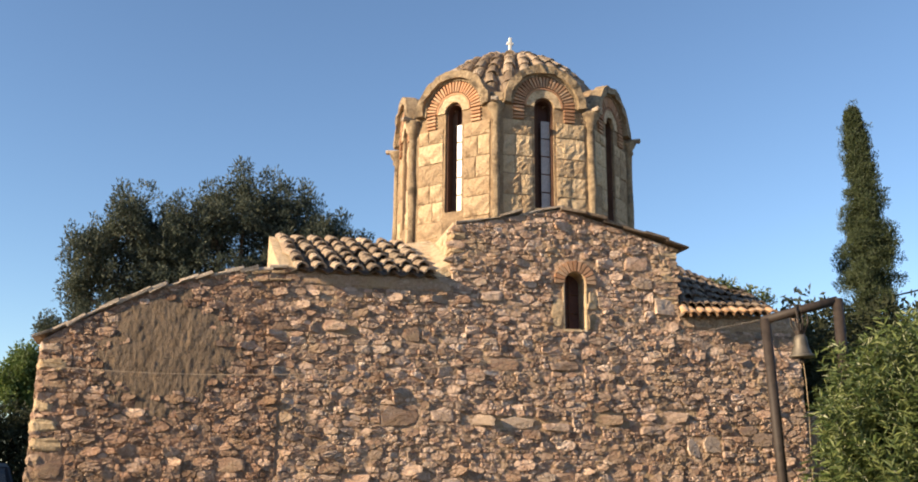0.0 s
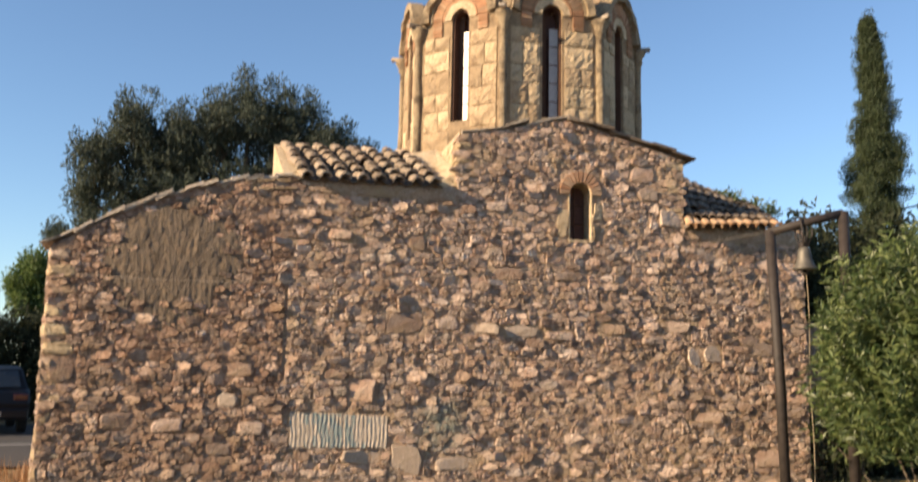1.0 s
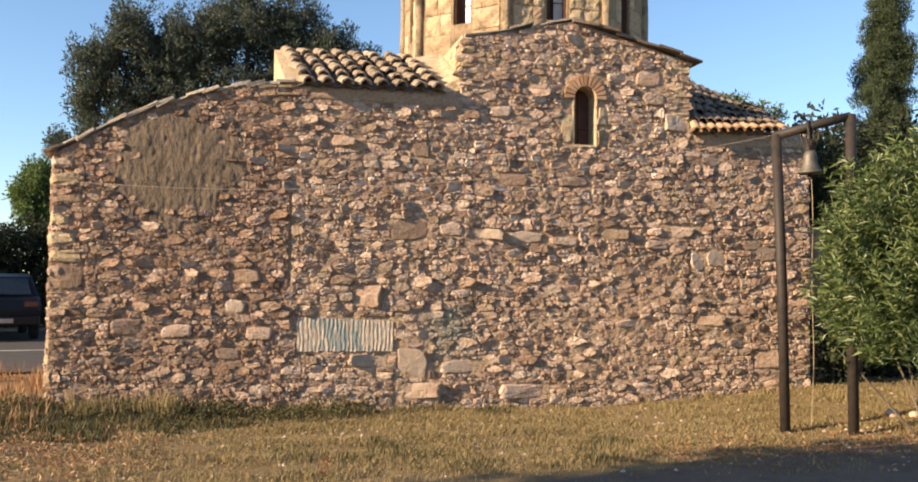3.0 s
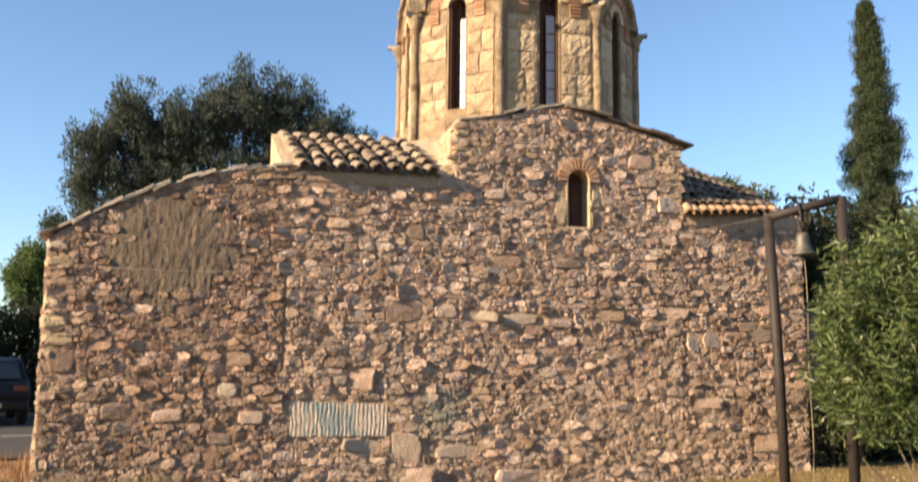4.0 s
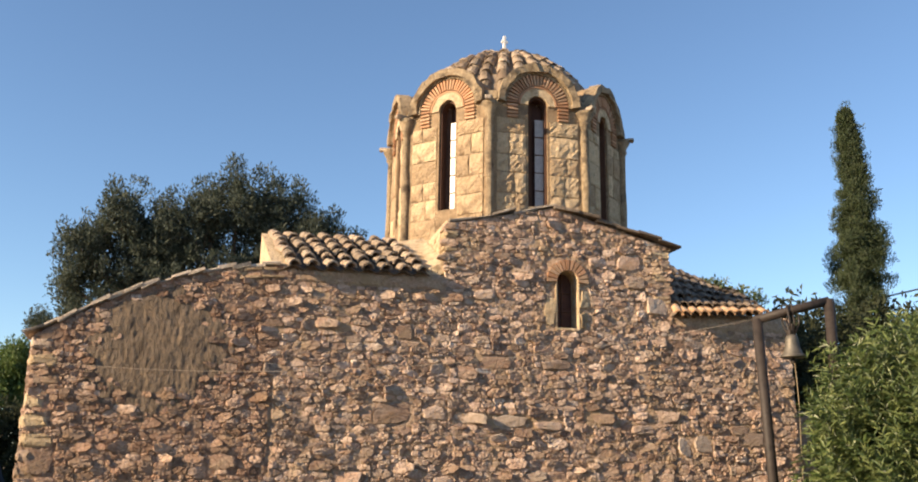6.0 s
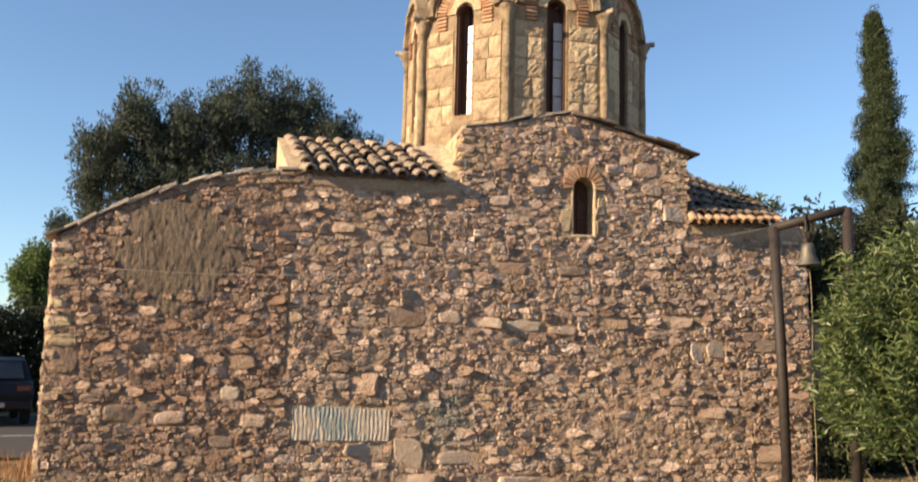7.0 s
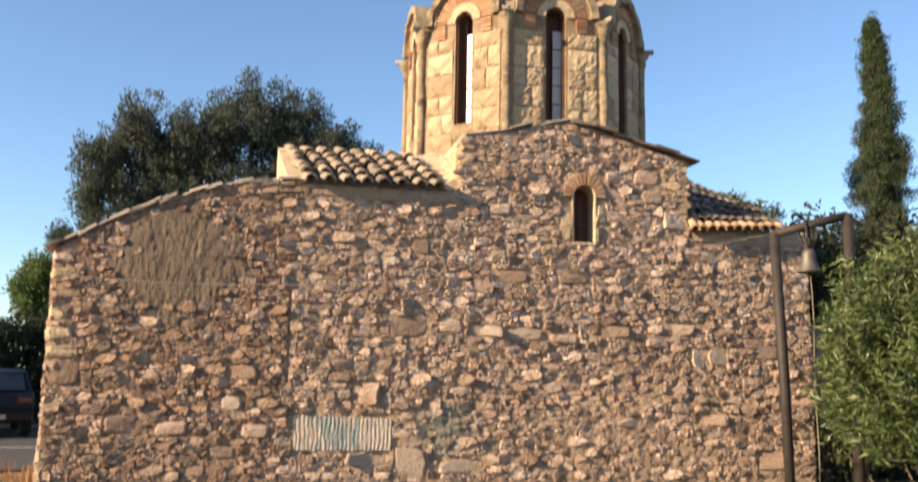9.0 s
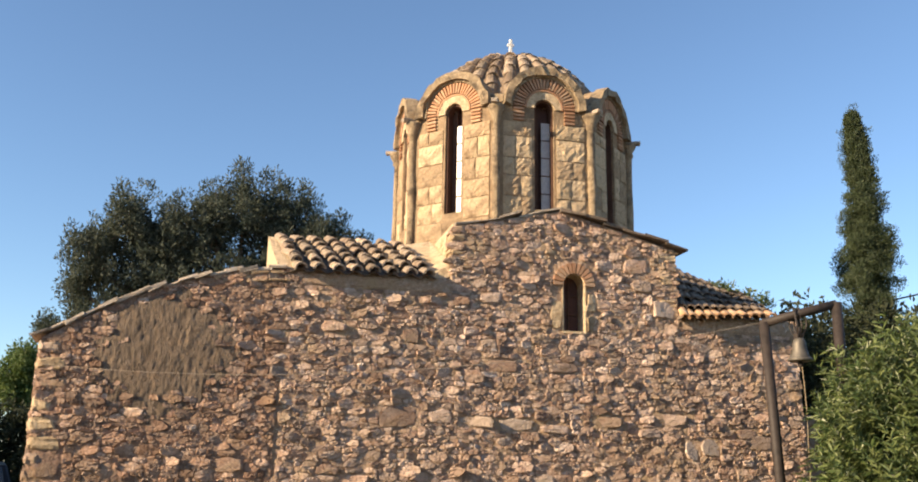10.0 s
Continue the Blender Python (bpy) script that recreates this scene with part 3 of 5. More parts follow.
def plaster_patch():
    step, x0, z0, nx, nz = 0.018, -4.85, 2.0, 130, 118
    V, F, ok = [], [], []
    for i in range(nx):
        for j in range(nz):
            x, z = x0 + i * step, z0 + j * step
            d = plaster_reach(x, z)
            ok.append(d < 1.0 and z < top_narthex(x) - 0.09)
            drip = noise.noise(Vector((x * 17, 0, z * 6)))
            out = 0.026 * max(0.0, 1 - d ** 3) + 0.010 + 0.008 * noise.noise(Vector((x * 4, 0, z * 4))) + 0.006 * drip + 0.006 * noise.noise(Vector((x * 40, 3, z * 12)))
            V.append((x, -out, z))
    for i in range(nx - 1):
        for j in range(nz - 1):
            q = (i * nz + j, (i + 1) * nz + j, (i + 1) * nz + j + 1, i * nz + j + 1)
            if all(ok[k] for k in q):
                F.append(q)
    used = sorted({k for q in F for k in q})
    at = {k: n for n, k in enumerate(used)}
    ob = new("plaster_patch", raw("plaster_patch", [V[k] for k in used], [tuple(at[k] for k in q) for q in F], M_PLASTER, True))
    hang(ob, WALLS["narthex_wall"], "grey brown weathered plaster patch")


plaster_patch()


# ribbed cement slab set in the wall
def ribbed_slab():
    bm = bmesh.new()
    u0, u1, v0, v1 = RIB
    n, m, prev = 150, 12, None
    for i in range(n + 1):
        k = i / n
        sag = 0.05 * k + 0.012 * noise.noise(Vector((i * 0.15, 3, 0)))
        low = v0 + 0.02 * noise.noise(Vector((i * 0.12, 8, 0)))
        col = [bm.verts.new((u0 + 0.01 + (u1 - u0 - 0.02) * k, 0.03, low))]
        for j in range(m + 1):
            z = low + 0.01 + (v1 - sag - low - 0.02) * j / m
            x = u0 + 0.01 + (u1 - u0 - 0.02) * k + 0.012 * noise.noise(Vector((z * 6, k * 3, 1)))
            wave = math.sin(i * 2 * math.pi / 6.4 + 2.4 * noise.noise(Vector((i * 0.09, z * 5, 0))))
            ridge = 0.026 + (0.0020 + 0.002 * noise.noise(Vector((i * 0.06, z * 7, 9)))) * wave + 0.003 * noise.noise(Vector((i * 0.3, z * 20, 2)))
            col.append(bm.verts.new((x, -ridge, z)))
        col.append(bm.verts.new((u0 + 0.01 + (u1 - u0 - 0.02) * k, 0.03, v1 - sag)))
        if prev:
            for j in range(m + 2):
                bm.faces.new((prev[j], col[j], col[j + 1], prev[j + 1]))
        prev = col
    slab = part("ribbed_slab", bm, M_RIB, WALLS["nave_wall"], "pale ribbed cement slab with faded blue paint")
    slab.data.materials.append(M_RIB_BLUE)
    for f in slab.data.polygons:
        if abs(f.center.x + 1.62 + 0.25 * (f.center.z - 0.96) + 0.5 * noise.noise(Vector((f.center.x * 17, 0, f.center.z * 6)))) < 0.21:
            f.material_index = 1


ribbed_slab()


# ---------------------------------------------------------------- windows
def voussoirs(cx, cz, r0, r1, a0, a1, count, thick, place, parent, mat, name="brick", gap=0.25):
    """Bricks round an arch; place(u, v, out) gives world points."""
    step = (a1 - a0) / count
    for i in range(count):
        s, e = a0 + step * (i + gap / 2), a0 + step * (i + 1 - gap / 2)
        jit = random.uniform(-0.004, 0.006)
        pts = [(r0, s), (r1, s), (r1, e), (r0, e)]
        vs = [place(cx + r * math.cos(t), cz + r * math.sin(t), o + jit) for o in (-0.05, thick) for r, t in pts]
        c = sum((Vector(v) for v in vs), Vector()) / 8
        me = raw(name, [Vector(v) - c for v in vs], [(0, 1, 2, 3), (7, 6, 5, 4), (0, 4, 5, 1), (1, 5, 6, 2), (2, 6, 7, 3), (3, 7, 4, 0)], mat)
        bm = bmesh.new()
        bm.from_mesh(me)
        bmesh.ops.recalc_face_normals(bm, faces=bm.faces)
        bm.to_mesh(me)
        bm.free()
        ob = new(name, me)
        ob.location = c
        hang(ob, parent)


def south_window():
    u0, u1, v0, v1 = WIN
    cx, r = (u0 + u1) / 2, (u1 - u0) / 2
    spring = v1 - r
    w = hang(empty("window", (cx, 0, v0)), church, "narrow arched window with brick voussoirs and a dark red brown pane")
    # jamb lining: an arched tunnel
    bm = bmesh.new()
    line = [(u0, v0), (u0, spring)] + [(cx - r * math.cos(a), spring + r * math.sin(a)) for a in (math.pi * k / 10 for k in range(1, 10))] + [(u1, spring), (u1, v0)]
    outer = [(u0 - 0.02, v0 - 0.03), (u0 - 0.02, spring)] + [(cx - (r + 0.02) * math.cos(a), spring + (r + 0.02) * math.sin(a)) for a in (math.pi * k / 10 for k in range(1, 10))] + [(u1 + 0.02, spring), (u1 + 0.02, v0 - 0.03)]
    loops = [[bm.verts.new((x, y, z)) for x, z in pts] for pts, y in ((outer, 0.02), (outer, -0.034), (line, -0.030), (line, 0.5))]
    n = len(line)
    for a, b in zip(loops, loops[1:]):
        for i in range(n):
            bm.faces.new((a[i], a[(i + 1) % n], b[(i + 1) % n], b[i]))
    # bright colour stands in for the sunlit right reveal
    part("reveal_lining", bm, M_YELLOW, w, "jambs paled for the sun on the right reveal")
    for x, z, a, b in ((u0 - 0.11, v0 + 0.22, 0.19, 0.42), (u1 + 0.11, v0 + 0.12, 0.18, 0.26), (u1 + 0.11, v0 + 0.40, 0.19, 0.26)):
        block_stone(x, z, a, b, w, rnd, M_BLOCK, 0.9)
    # pane takes the dark red brown of the curtain behind it
    part("pane", box_bm((u1 - u0, 0.012, v1 - v0), (cx, 0.25, (v0 + v1) / 2)), M_DARKPANE, w, "dark pane coloured as a red brown curtain")
    part("mullion", box_bm((0.02, 0.03, v1 - v0), (cx, 0.235, (v0 + v1) / 2), 0.004), M_BAR, w)
    for k in (0.33, 0.66):
        part("glazing_bar", box_bm((u1 - u0, 0.026, 0.018), (cx, 0.235, v0 + (v1 - v0) * k), 0.004), M_BAR, w)
    voussoirs(cx, spring, r + 0.005, r + 0.15, -0.1, math.pi + 0.1, 13, 0.048, front, w, M_BRICK)
    part("window_sill", box_bm((0.34, 0.16, 0.05), (cx, 0.055, v0 - 0.03), 0.010, 0.006, 4), M_MORTAR, w)


south_window()


# ---------------------------------------------------------------- roofs
def tile_mesh(name, length, w0, w1, lift, mat, rnd, sides=7, thick=0.022):
    """A half-round cover tile along +y from its lower end at the origin; w0 its half width below, w1 above."""
    vs, fs = [], []
    for y, w, sc in ((0, w0, 1.0), (length * 0.5, (w0 + w1) / 2, 1.0), (length, w1, 1.0)):
        for sgn in (0, 1):
            for k in range(sides):
                a = math.pi * k / (sides - 1)
                r = w - thick * sgn
                vs.append((-r * math.cos(a) + rnd.uniform(-0.003, 0.003), y + rnd.uniform(-0.006, 0.006) * (y < 0.01), r * math.sin(a) * lift + rnd.uniform(-0.003, 0.003)))
    n = sides
    for s in range(2):
        for k in range(n - 1):
            a = s * 2 * n + k
            fs.append((a, a + 1, a + 2 * n + 1, a + 2 * n))
            b = s * 2 * n + n + k
            fs.append((b + 1, b, b + 2 * n, b + 2 * n + 1))
    for k in range(n - 1):
        fs.append((k + 1, k, n + k, n + k + 1))
    me = raw(name, vs, fs, mat)
    return me


rnd = random.Random(5)
TILES = [tile_mesh("roof_tile", 0.40, 0.094, 0.066, 1.0, M_TILE, rnd, thick=0.028) for _ in range(4)]
TILES_RED = [tile_mesh("roof_tile", 0.40, 0.078, 0.062, 0.8, M_TILE_RED, rnd) for _ in range(3)]
TILES_SHADED = [tile_mesh("roof_tile", 0.40, 0.074, 0.060, 0.75, M_SLAB_DARK, rnd) for _ in range(3)]


def set_tile(meshes, at, along, normal, parent, rnd, size=1.0):
    """A tile with its lower end at a point, running up 'along'."""
    y = Vector(along).normalized()
    z = (Vector(normal) - y * Vector(normal).dot(y)).normalized()
    x = y.cross(z)
    m = Matrix((x, y, z)).transposed().to_4x4()
    m = m @ pose(0, 0, 0, rnd.gauss(0, 2.2), rnd.gauss(0, 4), rnd.gauss(0, 3.5))
    ob = new("roof_tile", rnd.choice(meshes))
    off, p = Vector(), parent
    while p:
        off += p.location
        p = p.parent
    ob.parent = parent
    ob.matrix_basis = Matrix.Translation(Vector(at) - off) @ m @ Matrix.Diagonal((size, size, size, 1))
    return ob


def slope_roof(name, e0, e1, r0, r1, cols, rows, meshes, label, mat, upper=None):
    """A tiled slope between its eave e0-e1 and its ridge r0-r1 with cover tiles in columns."""
    e0, e1, r0, r1 = map(Vector, (e0, e1, r0, r1))
    n = (e1 - e0).cross(r0 - e0).normalized()
    bm = bmesh.new()
    NU, NV = cols * 6, 8
    grid = [[None] * (NV + 1) for _ in range(NU + 1)]
    for i in range(NU + 1):
        for j in range(NV + 1):
            p = e0.lerp(e1, i / NU).lerp(r0.lerp(r1, i / NU), 0.02 + 0.98 * j / NV)
            wave = -0.05 * (0.5 + 0.5 * math.cos(2 * math.pi * i / 6.0))
            grid[i][j] = bm.verts.new(p + n * wave)
    fs = [bm.faces.new((grid[i][j], grid[i + 1][j], grid[i + 1][j + 1], grid[i][j + 1])) for i in range(NU) for j in range(NV)]
    made = bmesh.ops.extrude_face_region(bm, geom=fs)
    for v in made["geom"]:
        if isinstance(v, bmesh.types.BMVert):
            v.co -= n * 0.02
    roof = part(name, bm, mat, church, label)
    rr = random.Random(len(name) + cols)
    for i in range(cols):
        k = (i + 0.5) / cols
        a, b = e0.lerp(e1, k), r0.lerp(r1, k)
        d = (b - a).normalized()
        length = (b - a).length
        for j in range(rows):
            set_tile(meshes if j == 0 or not upper else upper, a + d * (length * j / rows - 0.05 + rr.uniform(-0.012, 0.012)) + n * (0.018 + 0.020 * (j > 0)) + (e1 - e0).normalized() * rr.uniform(-0.012, 0.012), d - n * 0.11, n, roof, rr, (length / rows + 0.09) / 0.40)
    return roof


# pan under the tiles coloured dark to paint the shade in the channels
slope_roof("west_arm_roof", (-2.21, -0.12, 4.14), (-0.30, -0.12, 4.16), (-2.44, 1.35, 4.88), (-0.58, 1.35, 4.92), 8, 6, TILES, "lichened clay tile roof slope of the west arm", M_BARK_SHADE)
# dark upper tiles and pan also carry the cross arm's shade in their colour
slope_roof("east_arm_roof", (3.14, -0.16, 3.78), (4.62, -0.16, 3.86), (3.6, 1.3, 4.84), (4.95, 1.3, 4.46), 11, 6, TILES_RED, "dark tile roof, darkened further for the cross arm's shade, with an orange eave row", M_SLAB_DARK, TILES_SHADED)


def verge_end():
    """The plastered triangle that closes the west end of the tiled slope."""
    bm = bmesh.new()
    pts = [(0.0, 4.0), (1.5, 4.0), (1.5, 4.93), (1.3, 4.86), (0.0, 4.18)]
    a = [bm.verts.new((-2.37 - 0.12 * min(1, y), y, z)) for y, z in pts]
    b = [bm.verts.new((-2.17 - 0.12 * min(1, y), y, z)) for y, z in pts]
    bm.faces.new(a)
    bm.faces.new(b[::-1])
    for i in range(5):
        bm.faces.new((a[i], b[i], b[(i + 1) % 5], a[(i + 1) % 5]))
    # plaster yellow paled to carry the sun on this end
    part("gable_end", bm, M_YELLOW, church, "ochre plaster gable end, paled for the sun on it")


verge_end()


def coping(name, path, parent, label, wide=0.34, thick=0.05, over=0.10, step=0.34, seed=3, mat=None):
    """Flat overlapping slabs along a line of the wall's top, each a piece."""
    rr = random.Random(seed)
    host = hang(empty(name, path[0]), parent, label)
    for a, b in zip(path, path[1:]):
        a, b = Vector(a), Vector(b)
        n = max(1, round((b - a).length / step))
        for i in range(n):
            p, q = a.lerp(b, i / n), a.lerp(b, (i + 1) / n)
            d = (q - p)
            bm = box_bm((d.length + 0.05, wide, thick * rr.uniform(0.75, 1.3)), (0, wide / 2 - over * rr.uniform(0.7, 1.2), 0.0), 0.008, 0.007, rr.random())
            ob = part("slab", bm, mat or M_SLATE)
            tilt = math.degrees(math.atan2(d.z, d.x)) + rr.uniform(-2, 2)
            off, pp = Vector(), host
            while pp:
                off += pp.location
                pp = pp.parent
            ob.parent = host
            ob.matrix_basis = Matrix.Translation((p + q) / 2 - off + Vector((0, 0, rr.uniform(-0.016, 0.026)))) @ pose(0, 0, 0, rr.uniform(-4, 4), -tilt - rr.uniform(-1, 6), rr.uniform(-6, 6))


coping("narthex_coping", [(x, 0, top_narthex(x) + 0.02) for x in spread(X0 - 0.10, XA + 0.02, 0.35)], church, "thin weathered slabs along the curved wall top", wide=0.5, over=0.06, thick=0.04, step=0.22)
coping("gable_coping", [(XB + 0.06, 0, top_arm(XB + 0.06) + 0.01), (PEAK, 0, 5.25)], church, "flat eave slabs of the gable", wide=0.55, over=0.05, seed=7, thick=0.032, mat=M_SLATE)
coping("gable_coping", [(PEAK, 0, 5.25), (XC + 0.14, 0, top_arm(XC) - 0.01)], church, "flat eave slabs of the gable", wide=0.55, over=0.12, seed=9, thick=0.045, mat=M_SLAB_DARK)


# smooth mortar band under the west eave, and thin brick courses under the coping
def eave_band(x0, x1, low, high):
    bm = bmesh.new()
    cols = []
    for i in range(61):
        x = x0 + (x1 - x0) * i / 60
        cols.append([bm.verts.new((x, 0.02 if j in (0, 7) else -0.028 - 0.012 * noise.noise(Vector((x * 6, 1, j * 0.6))), low + 0.03 * noise.noise(Vector((x * 4, 5, 0))) * (j == 0) + (high - low) * j / 7)) for j in range(8)])
    for a, b in zip(cols, cols[1:]):
        for j in range(7):
            bm.faces.new((a[j], b[j], b[j + 1], a[j + 1]))
    part("eave_band", bm, M_MORTAR, church, "smooth mortar band under the eave", smooth=True)


eave_band(-2.05, -0.07, 3.93, 4.14)
eave_band(3.24, 5.03, 3.60, 3.82)
rr = random.Random(17)
for row in range(3):
    x = -3.15 + 0.1 * row
    while x < -2.42:
        w = rr.uniform(0.16, 0.30)
        z = top_narthex(x + w / 2) - 0.045 - 0.05 * row
        tilt = math.atan((top_narthex(x + w) - top_narthex(x)) / w)
        ob = part("brick", box_bm((w - 0.015, 0.10, 0.034), (0, 0, 0), 0.006, 0.007, rr.random()), M_BLOCK)
        ob.location = (x + w / 2, 0.012 + rr.uniform(-0.01, 0.012), z)
        hang(ob, WALLS["narthex_wall"])
        ob.rotation_euler = (0, -tilt, 0)
        x += w

# narthex vault roof and arm roof behind the copings
def ribbon_roof(name, path, y0, y1, thick, mat, label):
    bm = bmesh.new()
    rows = []
    for x, z in path:
        rows.append([bm.verts.new((x, y, z + dz)) for y, dz in ((y0, 0), (y1, 0), (y1, -thick), (y0, -thick))])
    for a, b in zip(rows, rows[1:]):
        for i in range(4):
            bm.faces.new((a[i], b[i], b[(i + 1) % 4], a[(i + 1) % 4]))
    bm.faces.new(rows[0])
    bm.faces.new(rows[-1])
    return part(name, bm, mat, church, label)


ribbon_roof("narthex_roof", [(x, top_narthex(x) + 0.03) for x in spread(X0 - 0.06, XA, 0.2)], 0.30, 7.1, 0.10, M_SLATE, "curved slab roof over the narthex")
ribbon_roof("cross_arm_roof", [(XB + 0.03, top_arm(XB)), (PEAK, 5.25), (XC + 0.08, top_arm(XC))], 0.35, 2.6, 0.08, M_SLAB_DARK, "low pitched roof of the cross arm")
# west return of the cross arm, its sunlight painted into the yellow plaster
side_wall = part("arm_return_wall", box_bm((0.2, 2.4, 1.2), (XB + 0.09, 1.23, 4.33), 0.02, 0.01, 2), M_YELLOW, church, "plastered west face of the cross arm, yellowed for the sun on it")

# mortar fillet where the west slope meets the arm; its yellow paints the sunlight
bm = bmesh.new()
q = [bm.verts.new(v) for v in ((-0.34, 0.05, 4.22), (-0.64, 1.40, 4.90), (-0.12, 1.40, 5.00), (-0.09, 0.02, 4.36))]
f = bm.faces.new(q)
ex = bmesh.ops.extrude_face_region(bm, geom=[f])
for v in ex["geom"]:
    if isinstance(v, bmesh.types.BMVert):
        v.co += Vector((0.04, 0, -0.14))
part("mortar_fillet", bm, M_YELLOW, church, "mortar fillet beside the tiles, yellowed for the sun on it")

# ---------------------------------------------------------------- drum and dome
DX, DY, DR = 1.785, 3.60, 2.105
AP = DR * math.cos(math.pi / 8)
FACE = 2 * DR * math.sin(math.pi / 8)
Z0, SPRING = 4.55, 7.30
ARCH = 0.69
WW, WB, WT = 0.165, 5.72, 7.44        # window half width, sill, centre of all the arches
drum = hang(empty("drum", (DX, DY, Z0)), church, "octagonal drum of ochre stone with arched faces")


def face_place(k):
    a = -math.pi / 2 + k * math.pi / 4
    n = Vector((math.cos(a), math.sin(a), 0))
    t = Vector((-math.sin(a), math.cos(a), 0))
    o = Vector((DX, DY, 0)) + n * AP
    return lambda u, v, out: tuple(o + t * u + n * out + Vector((0, 0, v)))


def arc(cx, cz, r, a0, a1, n):
    return [(cx + r * math.cos(a0 + (a1 - a0) * i / n), cz + r * math.sin(a0 + (a1 - a0) * i / n)) for i in range(n + 1)]


def rough_block(w, h, rr):
    """A squared block with a pitted, weathered front and broken edges."""
    bm = bmesh.new()
    nu, nv, o = max(3, round(w / 0.05)), max(3, round(h / 0.05)), rr.random() * 50
    grid = []
    for i in range(nu + 1):
        col = []
        for j in range(nv + 1):
            u, v = i / nu - 0.5, j / nv - 0.5
            rim = min(1.0, 6 * (0.5 - max(abs(u), abs(v))))
            q = Vector((u * w * 9 + o, 0, v * h * 9))
            out = 0.032 + 0.010 * rim + 0.010 * noise.noise(q) + 0.010 * noise.noise(q * 2.7) + rr.uniform(-0.005, 0.005)
            e = 0.010 * noise.noise(q * 1.9 + Vector((9, 0, 0)))
            col.append(bm.verts.new((u * w + e * (rim < 0.5), -out, v * h + e * (rim < 0.5))))
        grid.append(col)
    for a, b in zip(grid, grid[1:]):
        for j in range(nv):
            bm.faces.new((a[j], b[j], b[j + 1], a[j + 1]))
    border = [g[0] for g in grid] + grid[-1][1:] + [g[-1] for g in grid[-2::-1]] + grid[0][-2:0:-1]
    back = [bm.verts.new((v.co.x, 0.05, v.co.z)) for v in border]
    n = len(border)
    for i in range(n):
        bm.faces.new((border[i], back[i], back[(i + 1) % n], border[(i + 1) % n]))
    return bm


def drum_face(k):
    P = face_place(k)
    bm = bmesh.new()
    H = FACE / 2
    polys = [[(-H, Z0), (H, Z0), (H, WB), (WW, WB), (-WW, WB), (-H, WB)]]
    for sg in (1, -1):
        polys.append([(sg * H, WB), (sg * H, WT), (sg * ARCH, WT), (sg * WW, WT), (sg * WW, WB)])
    big, small = arc(0, WT, ARCH, 0, math.pi, 16), arc(0, WT, WW, 0, math.pi, 16)
    polys += [[big[q], big[q + 1], small[q + 1], small[q]] for q in range(16)]
    for poly in polys:
        bm.faces.new([bm.verts.new(P(u, v, 0.0)) for u, v in poly])
    bmesh.ops.remove_doubles(bm, verts=bm.verts, dist=0.0005)
    bmesh.ops.recalc_face_normals(bm, faces=bm.faces)
    n = Vector(P(0, 0, 1)) - Vector(P(0, 0, 0))
    made = bmesh.ops.extrude_face_region(bm, geom=bm.faces[:])
    for v in made["geom"]:
        if isinstance(v, bmesh.types.BMVert):
            v.co -= n * 0.38
    part("drum_wall", bm, M_DRUM, drum)
    # stone courses either side of the window
    rr = random.Random(31 + k)
    z = Z0 + 0.02
    edge = FACE / 2 - 0.11
    while z < WT - 0.36:
        h = min(rr.uniform(0.30, 0.42), WT - 0.25 - z)
        for sgn in (-1, 1):
            a, b = WW + 0.035, edge
            cuts = [a, b] if rr.random() < 0.55 else [a, a + (b - a) * rr.uniform(0.35, 0.65), b]
            for c0, c1 in zip(cuts, cuts[1:]):
                u0, u1 = sorted((sgn * c0, sgn * c1))
                c = Vector(P((u0 + u1) / 2, z + h / 2, 0))
                bm = rough_block(u1 - u0 - 0.016, h - 0.018, rr)
                ang = k * math.pi / 4
                bmesh.ops.rotate(bm, cent=(0, 0, 0), matrix=Matrix.Rotation(ang, 3, "Z"), verts=bm.verts)
                ob = part("block", bm, M_BLOCK)
                ob.location = c - n * (0.030 - rr.uniform(0, 0.016))
                hang(ob, drum)
        z += h
    # window
    w = hang(empty("drum_window", P(0, WB, 0)), drum, "tall narrow arched window with a pale pane and a brown shutter")
    ang = k * math.pi / 4
    def flat(name, size, u, v, out, mat, bevel=0.0):
        bm = box_bm(size, (0, 0, 0), bevel)
        bmesh.ops.rotate(bm, cent=(0, 0, 0), matrix=Matrix.Rotation(ang, 3, "Z"), verts=bm.verts)
        ob = part(name, bm, mat)
        ob.location = P(u, v, out)
        me_p = w
        off, p = Vector(), me_p
        while p:
            off += p.location
            p = p.parent
        ob.parent = w
        ob.location = Vector(ob.location) - off
    top = WT + WW
    # dark board painted as the unlit opening behind the pane
    flat("shade_board", (2 * WW, 0.012, top - WB), 0, (top + WB) / 2, -0.25, M_DARKPANE)
    flat("pane", (WW + 0.03, 0.012, top - WB - 0.36), WW / 2 + 0.005, (top + WB - 0.36) / 2, -0.13, M_PANE)
    for q in range(1, 5):
        flat("glazing_bar", (WW + 0.03, 0.020, 0.014), WW / 2 + 0.005, WB + (top - WB - 0.36) * q / 5, -0.123, M_BAR)
    flat("shutter", (WW - 0.04, 0.03, top - WB), -WW / 2 - 0.02, (top + WB) / 2, -0.20, M_BAR, 0.006)
    # thin dark red brown band added over the reveal
    bm = bmesh.new()
